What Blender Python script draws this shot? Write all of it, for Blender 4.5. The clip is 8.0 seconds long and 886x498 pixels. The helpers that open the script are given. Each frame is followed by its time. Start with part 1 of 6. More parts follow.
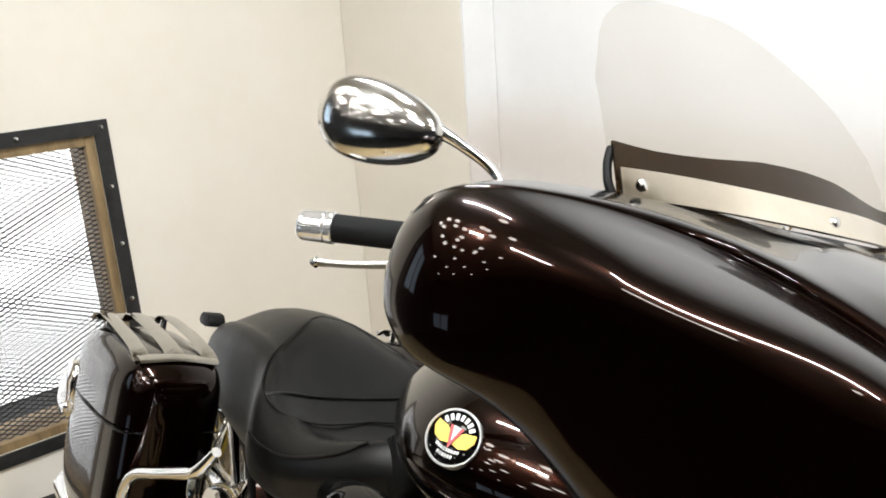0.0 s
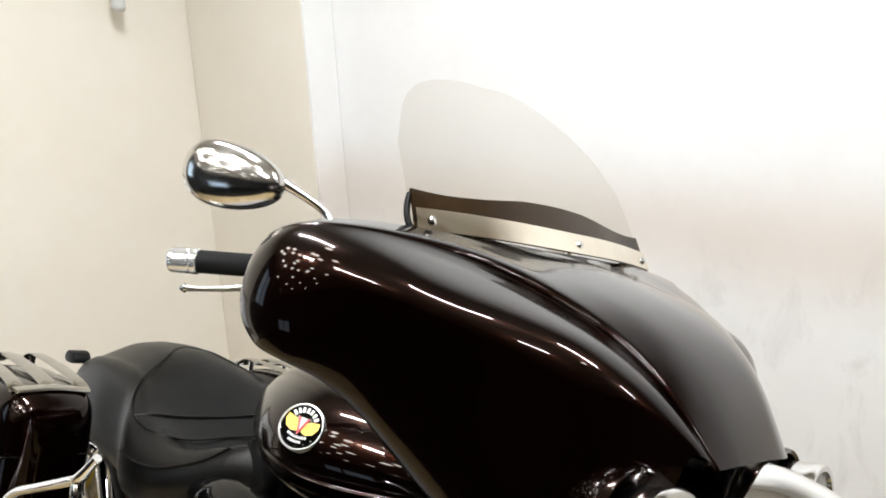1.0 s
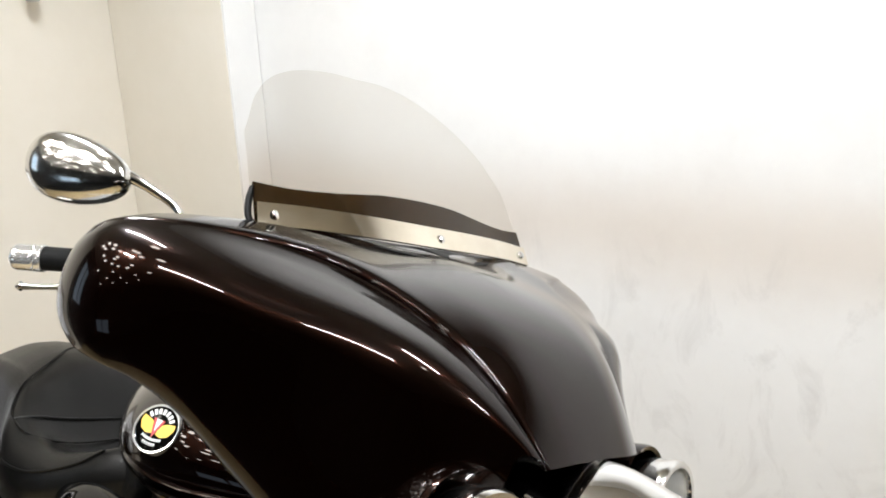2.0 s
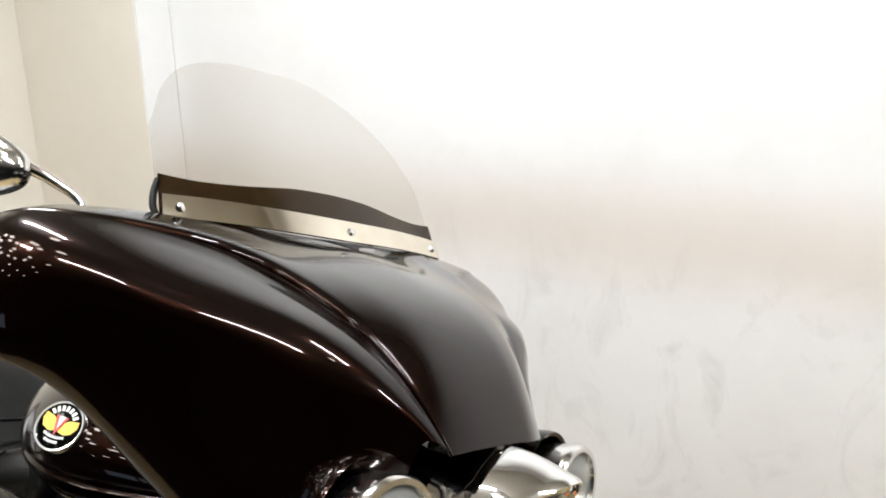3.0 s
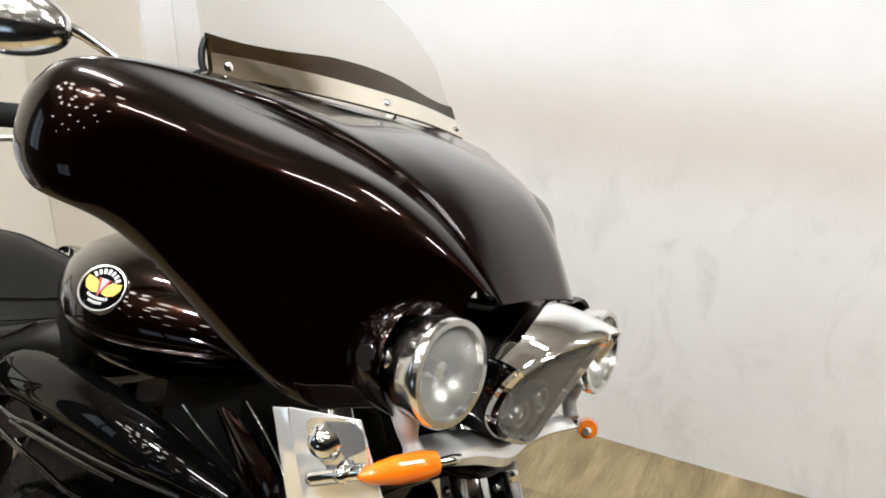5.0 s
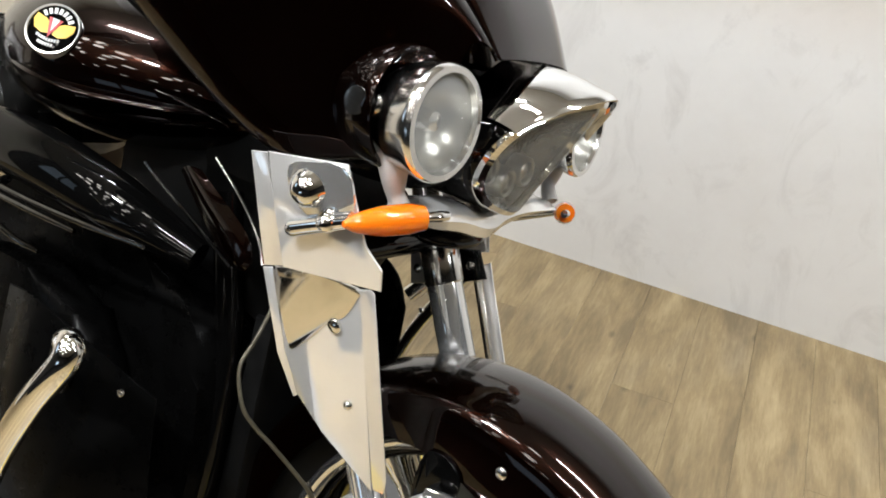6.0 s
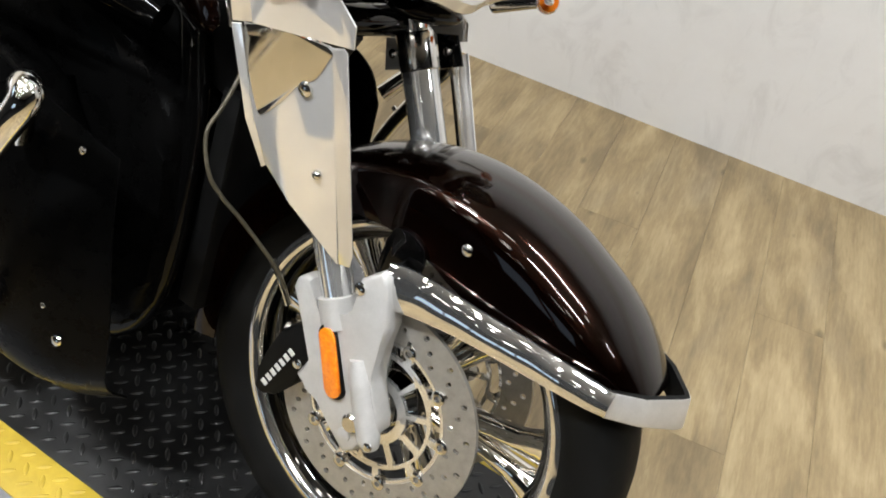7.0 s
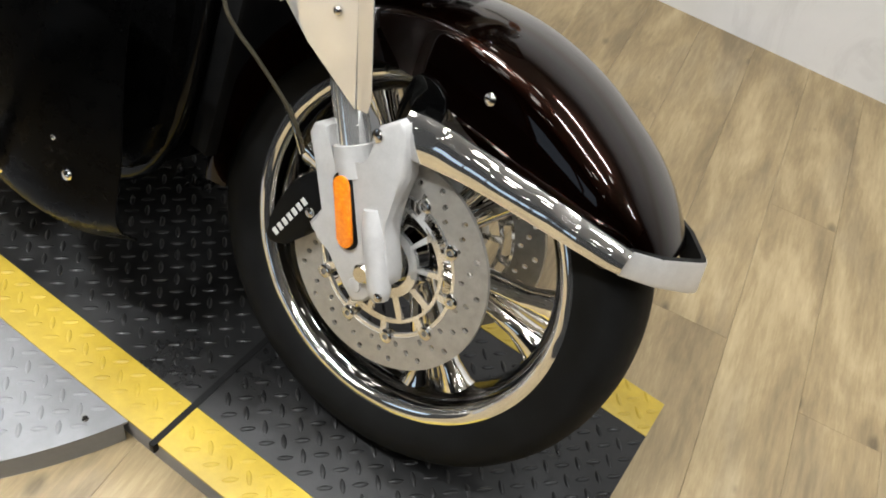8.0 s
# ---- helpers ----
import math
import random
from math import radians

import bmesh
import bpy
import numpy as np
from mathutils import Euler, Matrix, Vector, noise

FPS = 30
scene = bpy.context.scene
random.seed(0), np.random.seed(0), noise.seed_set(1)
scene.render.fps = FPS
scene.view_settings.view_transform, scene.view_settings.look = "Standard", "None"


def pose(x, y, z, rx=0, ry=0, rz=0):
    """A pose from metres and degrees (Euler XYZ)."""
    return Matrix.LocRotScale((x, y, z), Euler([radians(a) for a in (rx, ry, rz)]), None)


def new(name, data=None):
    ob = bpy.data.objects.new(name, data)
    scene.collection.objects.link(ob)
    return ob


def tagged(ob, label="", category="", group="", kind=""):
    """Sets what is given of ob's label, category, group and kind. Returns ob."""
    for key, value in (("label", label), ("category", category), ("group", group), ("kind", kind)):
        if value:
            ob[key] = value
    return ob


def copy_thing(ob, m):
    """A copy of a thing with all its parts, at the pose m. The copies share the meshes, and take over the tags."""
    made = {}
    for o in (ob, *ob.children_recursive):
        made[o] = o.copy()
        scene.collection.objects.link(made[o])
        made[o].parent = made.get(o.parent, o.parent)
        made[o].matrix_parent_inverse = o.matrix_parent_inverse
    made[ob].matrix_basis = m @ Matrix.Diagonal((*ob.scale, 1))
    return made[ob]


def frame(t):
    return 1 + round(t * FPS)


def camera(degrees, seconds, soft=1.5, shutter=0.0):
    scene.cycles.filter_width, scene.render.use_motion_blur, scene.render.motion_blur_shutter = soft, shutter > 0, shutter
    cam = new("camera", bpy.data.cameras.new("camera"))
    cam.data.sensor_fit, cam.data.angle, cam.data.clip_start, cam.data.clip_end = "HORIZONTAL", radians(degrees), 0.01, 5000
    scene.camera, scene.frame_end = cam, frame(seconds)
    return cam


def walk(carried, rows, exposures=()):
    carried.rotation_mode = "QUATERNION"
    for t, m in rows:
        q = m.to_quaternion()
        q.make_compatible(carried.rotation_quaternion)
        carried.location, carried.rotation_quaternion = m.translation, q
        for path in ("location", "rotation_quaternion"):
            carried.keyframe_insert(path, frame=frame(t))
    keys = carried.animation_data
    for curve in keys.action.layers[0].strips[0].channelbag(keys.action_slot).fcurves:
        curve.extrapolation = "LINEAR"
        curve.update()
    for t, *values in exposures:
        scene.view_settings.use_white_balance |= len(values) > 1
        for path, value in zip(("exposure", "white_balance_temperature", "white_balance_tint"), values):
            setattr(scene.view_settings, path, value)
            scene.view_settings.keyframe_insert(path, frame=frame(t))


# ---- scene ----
# ------------------------------------------------------------ camera and walk
cam = camera(55.76, 8.0, soft=1.8)
# seconds, eye x y z in metres, turn about x y z in degrees
ROWS = [
    (0.0, 0.0677, -0.3935, 1.4624, 73.47, 3.79, 55.23),
    (0.5, 0.1955, -0.5449, 1.5015, 76.14, 3.03, 49.36),
    (1.0, 0.2955, -0.5229, 1.5123, 75.65, 3.13, 45.51),
    (1.5, 0.3527, -0.4250, 1.4997, 75.21, 3.21, 44.13),
    (2.0, 0.3837, -0.3973, 1.4957, 75.28, 2.83, 43.37),
    (3.5, 0.4141, -0.3978, 1.4877, 74.75, 1.43, 36.96),
    (4.0, 0.4090, -0.4100, 1.4807, 74.39, 2.02, 37.29),
    (5.5, 0.3434, -0.5183, 1.3862, 64.64, -1.93, 35.54),
    (6.0, 0.3245, -0.5174, 1.3290, 58.64, -4.44, 34.44),
    (6.5, 0.3335, -0.5303, 1.2927, 54.21, -5.85, 34.14),
    (7.0, 0.3493, -0.5431, 1.2546, 48.27, -8.02, 34.59),
    (7.5, 0.3546, -0.5551, 1.2205, 44.08, -9.06, 35.94),
    (8.0, 0.3574, -0.5670, 1.2017, 40.91, -9.90, 36.92),
]
walk(cam, [(t, pose(x, y, z, rx, ry, rz)) for t, x, y, z, rx, ry, rz in ROWS],
     exposures=((0.0, -0.05), (2.0, -0.05), (4.0, -0.1), (5.5, -0.17), (8.0, -0.22)))

# ------------------------------------------------------------ world and light
world = bpy.data.worlds.new("world")
scene.world = world
world.use_nodes = True
world.node_tree.nodes["Background"].inputs[0].default_value = (1.0, 0.93, 0.82, 1)
world.node_tree.nodes["Background"].inputs[1].default_value = 0.02


def area_lamp(x, y, z, sx, sy, watts, colour=(0.93, 0.965, 1.0), rx=0, rz=0):
    data = bpy.data.lights.new("tube_light", "AREA")
    data.shape, data.size, data.size_y, data.energy, data.color = "RECTANGLE", sx, sy, watts, colour
    ob = new("tube_light", data)
    ob.matrix_world = pose(x, y, z, rx, 0, rz)
    return ob


CEIL = 2.9
# x, y, length, watts
TUBES = [(0.9, 0.62, 1.0, 43), (-1.1, 0.35, 1.0, 47), (3.0, 0.8, 1.0, 26), (-0.55, -1.0, 0.36, 33), (0.80, -0.86, 0.9, 34)]
for tx, ty, tl, watts in TUBES:
    down = area_lamp(tx, ty, CEIL - 0.2, tl, 0.05, watts, rz=6.6)
    if tl < 0.5:
        down.data.spread = math.radians(95)
    area_lamp(tx, ty, CEIL - 0.19, tl, 0.05, 13 if ty > 0 else 18, rx=180, rz=6.6)

# ------------------------------------------------------------ materials
def mat(name, colour=(0.5, 0.5, 0.5), rough=0.5, metal=0.0, coat=0.0, coat_rough=0.03, spec=0.5, emit=0.0):
    m = bpy.data.materials.new(name)
    m.use_nodes = True
    b = m.node_tree.nodes["Principled BSDF"]
    b.inputs["Base Color"].default_value = (*colour, 1)
    b.inputs["Roughness"].default_value = rough
    b.inputs["Metallic"].default_value = metal
    b.inputs["Coat Weight"].default_value = coat
    b.inputs["Coat Roughness"].default_value = coat_rough
    b.inputs["Specular IOR Level"].default_value = spec
    if emit:
        b.inputs["Emission Color"].default_value = (*colour, 1)
        b.inputs["Emission Strength"].default_value = emit
    return m


def node(m, kind, **values):
    n = m.node_tree.nodes.new(kind)
    for k, v in values.items():
        n.inputs[k].default_value = v
    return n


def wire(m, a, ao, b, bi):
    m.node_tree.links.new(a.outputs[ao], b.inputs[bi])


def grain(m, scale, colours, detail=6.0, stretch=(1, 1, 1), rough=None, bump=0.0, bump_scale=None, world_space=False):
    """Two-scale noise on the base colour, with a matching change of roughness and a fine relief."""
    b = m.node_tree.nodes["Principled BSDF"]
    geo = node(m, "ShaderNodeNewGeometry") if world_space else node(m, "ShaderNodeTexCoord")
    out = "Position" if world_space else "Object"
    mp = node(m, "ShaderNodeMapping")
    mp.inputs["Scale"].default_value = stretch
    wire(m, geo, out, mp, "Vector")
    big = node(m, "ShaderNodeTexNoise", Scale=scale, Detail=detail, Roughness=0.6)
    fine = node(m, "ShaderNodeTexNoise", Scale=scale * 9, Detail=4.0, Roughness=0.7)
    wire(m, mp, "Vector", big, "Vector")
    wire(m, mp, "Vector", fine, "Vector")
    mix = node(m, "ShaderNodeMath")
    mix.operation = "MULTIPLY_ADD"
    mix.inputs[1].default_value = 0.35
    wire(m, fine, "Fac", mix, 0)
    wire(m, big, "Fac", mix, 2)
    ramp = node(m, "ShaderNodeValToRGB")
    e = ramp.color_ramp.elements
    e[0].position, e[1].position = 0.45, 0.95
    e[0].color, e[1].color = (*colours[0], 1), (*colours[-1], 1)
    for k, c in enumerate(colours[1:-1]):
        el = e.new(0.45 + 0.5 * (k + 1) / (len(colours) - 1))
        el.color = (*c, 1)
    wire(m, mix, "Value", ramp, "Fac")
    wire(m, ramp, "Color", b, "Base Color")
    if rough:
        rr = node(m, "ShaderNodeMapRange")
        rr.inputs["From Min"].default_value, rr.inputs["From Max"].default_value = 0.35, 0.9
        rr.inputs["To Min"].default_value, rr.inputs["To Max"].default_value = rough
        wire(m, mix, "Value", rr, "Value")
        wire(m, rr, "Result", b, "Roughness")
    if bump:
        src = fine
        if bump_scale:
            src = node(m, "ShaderNodeTexNoise", Scale=bump_scale, Detail=3.0)
            wire(m, mp, "Vector", src, "Vector")
        bp = node(m, "ShaderNodeBump", Strength=bump, Distance=0.002)
        wire(m, src, "Fac", bp, "Height")
        wire(m, bp, "Normal", b, "Normal")
    return m


PAINT = mat("maroon_metallic_paint", (0.03, 0.009, 0.006), 0.20, 0.9, 0.62, 0.012, 0.1)
flake = node(PAINT, "ShaderNodeTexVoronoi", Scale=2600.0)
coord = node(PAINT, "ShaderNodeTexCoord")
wire(PAINT, coord, "Object", flake, "Vector")
fl_mix = node(PAINT, "ShaderNodeMix")
fl_mix.data_type = "RGBA"
fl_mix.inputs["A"].default_value = (0.0004, 0.00012, 0.00006, 1)
fl_mix.inputs["B"].default_value = (0.0135, 0.0032, 0.0012, 1)
wire(PAINT, flake, "Color", fl_mix, "Factor")
wire(PAINT, fl_mix, "Result", PAINT.node_tree.nodes["Principled BSDF"], "Base Color")
BLACK = mat("gloss_black_paint", (0.0015, 0.0015, 0.0015), 0.12, 0.0, 0.5, 0.015, 0.0)
PLASTIC = grain(mat("black_plastic", (0.006, 0.006, 0.006), 0.45, spec=0.12), 40, [(0.002, 0.002, 0.002), (0.005, 0.005, 0.005)], rough=(0.35, 0.6))
ENGINE = grain(mat("black_engine_metal", (0.004, 0.004, 0.004), 0.2, spec=0.04), 25, [(0.0008, 0.0008, 0.0008), (0.002, 0.002, 0.002)], rough=(0.2, 0.34), bump=0.02)
CHROME = mat("chrome", (0.86, 0.85, 0.83), 0.035, 1.0)
# chrome trim with its beige reflection put into the colour
WARM_CHROME = grain(mat("beige_chrome", (0.84, 0.76, 0.62), 0.08, 1.0), 24, [(0.80, 0.71, 0.57), (0.88, 0.81, 0.68)], rough=(0.04, 0.12))
CHROME_WORN = grain(mat("polished_metal", (0.8, 0.79, 0.77), 0.1, 1.0), 30, [(0.70, 0.69, 0.67), (0.86, 0.85, 0.83)], rough=(0.05, 0.2))
DARK_CHROME = grain(mat("dark_chrome", (0.14, 0.14, 0.14), 0.05, 1.0), 30, [(0.10, 0.10, 0.10), (0.17, 0.168, 0.165)], rough=(0.03, 0.08))
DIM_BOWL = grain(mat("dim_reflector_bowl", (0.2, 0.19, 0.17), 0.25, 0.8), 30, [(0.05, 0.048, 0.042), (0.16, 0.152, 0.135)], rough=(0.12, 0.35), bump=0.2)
# rack chrome, darkened so that a grey reflection is in its colour
RACK_CHROME = grain(mat("grey_chrome", (0.5, 0.49, 0.46), 0.06, 1.0), 30, [(0.42, 0.41, 0.385), (0.52, 0.51, 0.48)], rough=(0.04, 0.10))
CHROME_TUBE = grain(mat("chrome_tube", (0.86, 0.86, 0.85), 0.06, 0.84), 20, [(0.82, 0.82, 0.81), (0.88, 0.88, 0.87)], rough=(0.03, 0.09))
CHROME_WAVY = grain(mat("thin_wavy_chrome", (0.86, 0.86, 0.85), 0.05, 0.96), 20, [(0.80, 0.80, 0.80), (0.88, 0.88, 0.87)], rough=(0.02, 0.09))
wavy = node(CHROME_WAVY, "ShaderNodeTexNoise", Scale=9.0, Detail=1.0, Distortion=0.3)
wavy_at = node(CHROME_WAVY, "ShaderNodeTexCoord")
wire(CHROME_WAVY, wavy_at, "Object", wavy, "Vector")
wavy_bump = node(CHROME_WAVY, "ShaderNodeBump", Strength=0.7, Distance=0.014)
wire(CHROME_WAVY, wavy, "Fac", wavy_bump, "Height")
wire(CHROME_WAVY, wavy_bump, "Normal", CHROME_WAVY.node_tree.nodes["Principled BSDF"], "Normal")
CHROME_SATIN = grain(mat("thin_chrome_sheet", (0.86, 0.85, 0.83), 0.1, 0.62), 9, [(0.86, 0.85, 0.83), (0.92, 0.91, 0.895)], rough=(0.03, 0.08), bump=0.01, bump_scale=12.0)
SILVER = grain(mat("silver_painted_casting", (0.6, 0.59, 0.57), 0.4, 0.3), 35, [(0.46, 0.455, 0.44), (0.58, 0.57, 0.555)], rough=(0.32, 0.5), bump=0.05)
DISC = grain(mat("brake_disc_steel", (0.55, 0.53, 0.49), 0.36, 0.62), 60, [(0.33, 0.32, 0.29), (0.47, 0.455, 0.42)], rough=(0.26, 0.42), bump=0.06)
RUBBER = grain(mat("tyre_rubber", (0.010, 0.010, 0.010), 0.65, spec=0.1), 30, [(0.003, 0.003, 0.003), (0.008, 0.008, 0.0078)], rough=(0.5, 0.75), bump=0.15)
LEATHER = grain(mat("black_leather", (0.010, 0.010, 0.010), 0.45, spec=0.19), 14, [(0.002, 0.002, 0.0019), (0.0055, 0.0051, 0.0047)], rough=(0.25, 0.38), bump=0.25, bump_scale=420.0)
ORANGE = mat("amber_lens", (0.75, 0.17, 0.006), 0.12, 0.0, 1.0)
ORANGE.node_tree.nodes["Principled BSDF"].inputs["Subsurface Weight"].default_value = 0.3
AMBER2 = grain(mat("amber_reflector", (0.95, 0.26, 0.01), 0.15, 0.0, 1.0), 160, [(0.75, 0.15, 0.005), (1.0, 0.33, 0.015)], bump=0.3)
WALLW = grain(mat("white_wall_paint", (0.82, 0.81, 0.79), 0.5), 1.6, [(0.77, 0.76, 0.745), (0.81, 0.805, 0.795), (0.84, 0.835, 0.825)], detail=8.0, stretch=(1, 1, 1), rough=(0.35, 0.6), bump=0.08, world_space=True)
# soft beige shading painted along the wall near 0.95 m, grey scuffs under it
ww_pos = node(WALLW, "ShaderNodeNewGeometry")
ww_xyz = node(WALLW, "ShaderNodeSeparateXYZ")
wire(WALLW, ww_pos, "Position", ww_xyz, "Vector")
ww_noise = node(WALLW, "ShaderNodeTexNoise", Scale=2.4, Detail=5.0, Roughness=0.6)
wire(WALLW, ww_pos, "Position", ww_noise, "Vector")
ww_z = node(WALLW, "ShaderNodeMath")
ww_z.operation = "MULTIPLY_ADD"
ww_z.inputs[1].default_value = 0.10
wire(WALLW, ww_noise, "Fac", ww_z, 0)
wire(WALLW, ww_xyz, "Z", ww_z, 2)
ww_shade = node(WALLW, "ShaderNodeValToRGB")
wbe = ww_shade.color_ramp.elements
ww_shade.color_ramp.interpolation = "EASE"
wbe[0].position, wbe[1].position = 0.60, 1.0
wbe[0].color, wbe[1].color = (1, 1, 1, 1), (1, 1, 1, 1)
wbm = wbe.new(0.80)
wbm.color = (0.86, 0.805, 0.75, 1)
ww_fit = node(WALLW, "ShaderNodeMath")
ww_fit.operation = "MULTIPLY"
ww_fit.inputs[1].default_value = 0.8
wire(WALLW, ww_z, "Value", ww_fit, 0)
wire(WALLW, ww_fit, "Value", ww_shade, "Fac")
ww_scuff = node(WALLW, "ShaderNodeTexNoise", Scale=5.0, Detail=7.0, Roughness=0.65, Distortion=1.2)
ww_map = node(WALLW, "ShaderNodeMapping")
ww_map.inputs["Scale"].default_value = (1.4, 1.0, 0.7)
ww_map.inputs["Rotation"].default_value = (0.0, 0.6, 0.0)
wire(WALLW, ww_pos, "Position", ww_map, "Vector")
wire(WALLW, ww_map, "Vector", ww_scuff, "Vector")
ww_sr = node(WALLW, "ShaderNodeValToRGB")
wse = ww_sr.color_ramp.elements
wse[0].position, wse[1].position = 0.53, 0.72
wse[0].color, wse[1].color = (1, 1, 1, 1), (0.87, 0.865, 0.86, 1)
wire(WALLW, ww_scuff, "Fac", ww_sr, "Fac")
ww_low = node(WALLW, "ShaderNodeMapRange")
ww_low.inputs["From Min"].default_value, ww_low.inputs["From Max"].default_value = 0.80, 0.98
ww_low.inputs["To Min"].default_value, ww_low.inputs["To Max"].default_value = 1.0, 0.0
wire(WALLW, ww_xyz, "Z", ww_low, "Value")
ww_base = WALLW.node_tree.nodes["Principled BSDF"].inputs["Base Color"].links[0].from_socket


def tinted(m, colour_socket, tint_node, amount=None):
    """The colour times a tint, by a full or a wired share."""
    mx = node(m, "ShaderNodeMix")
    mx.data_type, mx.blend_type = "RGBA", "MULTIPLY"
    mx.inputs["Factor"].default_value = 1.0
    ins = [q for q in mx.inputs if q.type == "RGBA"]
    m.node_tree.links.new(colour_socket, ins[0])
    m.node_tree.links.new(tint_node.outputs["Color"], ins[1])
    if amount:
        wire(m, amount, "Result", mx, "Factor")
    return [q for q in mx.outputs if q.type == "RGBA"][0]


ww_out = tinted(WALLW, tinted(WALLW, ww_base, ww_shade), ww_sr, ww_low)
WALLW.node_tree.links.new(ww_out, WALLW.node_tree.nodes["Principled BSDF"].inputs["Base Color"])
WALLC = grain(mat("cream_wall_paint", (0.80, 0.75, 0.65), 0.6), 1.2, [(0.76, 0.71, 0.615), (0.82, 0.775, 0.695)], rough=(0.5, 0.7), bump=0.06, world_space=True)
WALLD = grain(mat("beige_column_paint", (0.72, 0.66, 0.56), 0.6), 1.2, [(0.755, 0.705, 0.605), (0.815, 0.77, 0.685)], rough=(0.5, 0.7), bump=0.06, world_space=True)
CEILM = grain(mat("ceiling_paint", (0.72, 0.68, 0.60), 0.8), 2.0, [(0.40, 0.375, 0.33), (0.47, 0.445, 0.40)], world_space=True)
# unseen closing walls: the shop's dimness is put into their near-black colour
DARKW = grain(mat("dim_shop_wall", (0.1, 0.095, 0.09), 0.7), 1.0, [(0.012, 0.0115, 0.011), (0.03, 0.0285, 0.027)], world_space=True)
DIM_FLOOR = grain(mat("dim_floor_black", (0.01, 0.01, 0.01), 0.95, spec=0.05), 60, [(0.005, 0.005, 0.005), (0.014, 0.0135, 0.013)], rough=(0.9, 1.0), world_space=True)
BLACKPLATE = grain(mat("black_painted_tread_plate", (0.03, 0.03, 0.031), 0.35, spec=0.35), 5, [(0.003, 0.003, 0.003), (0.009, 0.009, 0.009), (0.022, 0.022, 0.022)], rough=(0.16, 0.5), bump=0.1)
YELLOW = grain(mat("yellow_floor_paint", (0.75, 0.50, 0.03), 0.4), 9, [(0.33, 0.225, 0.018), (0.52, 0.37, 0.04)], rough=(0.4, 0.6), bump=0.1)
ALU = grain(mat("aluminium_tread_plate", (0.30, 0.30, 0.31), 0.45, 0.15), 8, [(0.17, 0.17, 0.173), (0.25, 0.25, 0.254)], rough=(0.36, 0.5), bump=0.05)
CAGE = grain(mat("black_steel_frame", (0.02, 0.02, 0.021), 0.45, 0.3), 30, [(0.012, 0.012, 0.012), (0.035, 0.035, 0.036)], rough=(0.35, 0.6))
RUSTY = grain(mat("bare_wood_frame", (0.25, 0.17, 0.08), 0.6), 18, [(0.13, 0.085, 0.04), (0.36, 0.25, 0.12)], stretch=(1, 1, 0.2), bump=0.15)
HOSE = grain(mat("braided_hose", (0.2, 0.18, 0.12), 0.4, 0.3), 120, [(0.05, 0.045, 0.03), (0.13, 0.115, 0.08)], rough=(0.3, 0.5), bump=0.3)
WHITE = mat("white_print", (0.58, 0.58, 0.56), 0.5)
GOLD = mat("yellow_enamel", (0.75, 0.46, 0.03), 0.5, 0.0, 0.1)
RED = mat("red_enamel", (0.45, 0.025, 0.025), 0.5, 0.0, 0.1)
REDLENS = mat("red_lens", (0.35, 0.01, 0.01), 0.1, 0.0, 1.0)
BULB = mat("lit_bulb", (1.0, 0.95, 0.88), 0.5, emit=26.0)
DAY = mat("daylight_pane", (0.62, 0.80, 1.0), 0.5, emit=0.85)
GLOW = mat("glowing_backdrop", (0.97, 0.98, 1.0), 0.5, emit=2.1)


def clear(name, tint, gloss_rough=0.02, ior=1.45):
    """A thin clear sheet: it lets light straight through and mirrors by the angle."""
    m = bpy.data.materials.new(name)
    m.use_nodes = True
    nt = m.node_tree
    nt.nodes.remove(nt.nodes["Principled BSDF"])
    tr = node(m, "ShaderNodeBsdfTransparent", Color=(*tint, 1))
    gl = node(m, "ShaderNodeBsdfGlossy", Roughness=gloss_rough)
    lw = node(m, "ShaderNodeLayerWeight", Blend=0.5)
    pw = node(m, "ShaderNodeMath")
    pw.operation = "POWER"
    pw.inputs[1].default_value = 4.0
    wire(m, lw, "Facing", pw, 0)
    fr = node(m, "ShaderNodeMath")
    fr.operation = "MULTIPLY_ADD"
    fr.inputs[1].default_value, fr.inputs[2].default_value = ior - 1.0, 0.03
    wire(m, pw, "Value", fr, 0)
    mx = node(m, "ShaderNodeMixShader")
    wire(m, fr, "Value", mx, 0)
    wire(m, tr, "BSDF", mx, 1)
    wire(m, gl, "BSDF", mx, 2)
    wire(m, mx, "Shader", nt.nodes["Material Output"], "Surface")
    return m


SCREEN = clear("clear_windscreen", (0.948, 0.940, 0.922), 0.02, 1.2)
SMOKE = clear("smoked_acrylic", (0.26, 0.20, 0.13), 0.03, 1.4)
# moulded lamp glass scatters a part of the light
FROST = clear("moulded_lamp_glass", (0.90, 0.91, 0.90), 0.05, 1.45)
fr_out = FROST.node_tree.nodes["Material Output"]
fr_in = fr_out.inputs["Surface"].links[0].from_node
fr_dif = node(FROST, "ShaderNodeBsdfDiffuse", Color=(0.8, 0.8, 0.77, 1))
fr_mix = node(FROST, "ShaderNodeMixShader", Fac=0.22)
wire(FROST, fr_in, 0, fr_mix, 1)
wire(FROST, fr_dif, 0, fr_mix, 2)
wire(FROST, fr_mix, 0, fr_out, "Surface")
SATIN = grain(mat("brushed_light_alloy", (0.75, 0.74, 0.72), 0.35, 0.5), 40, [(0.66, 0.65, 0.63), (0.80, 0.79, 0.77)], rough=(0.28, 0.42))
BOWL = mat("lamp_bowl_metal", (0.30, 0.29, 0.26), 0.3, 1.0)

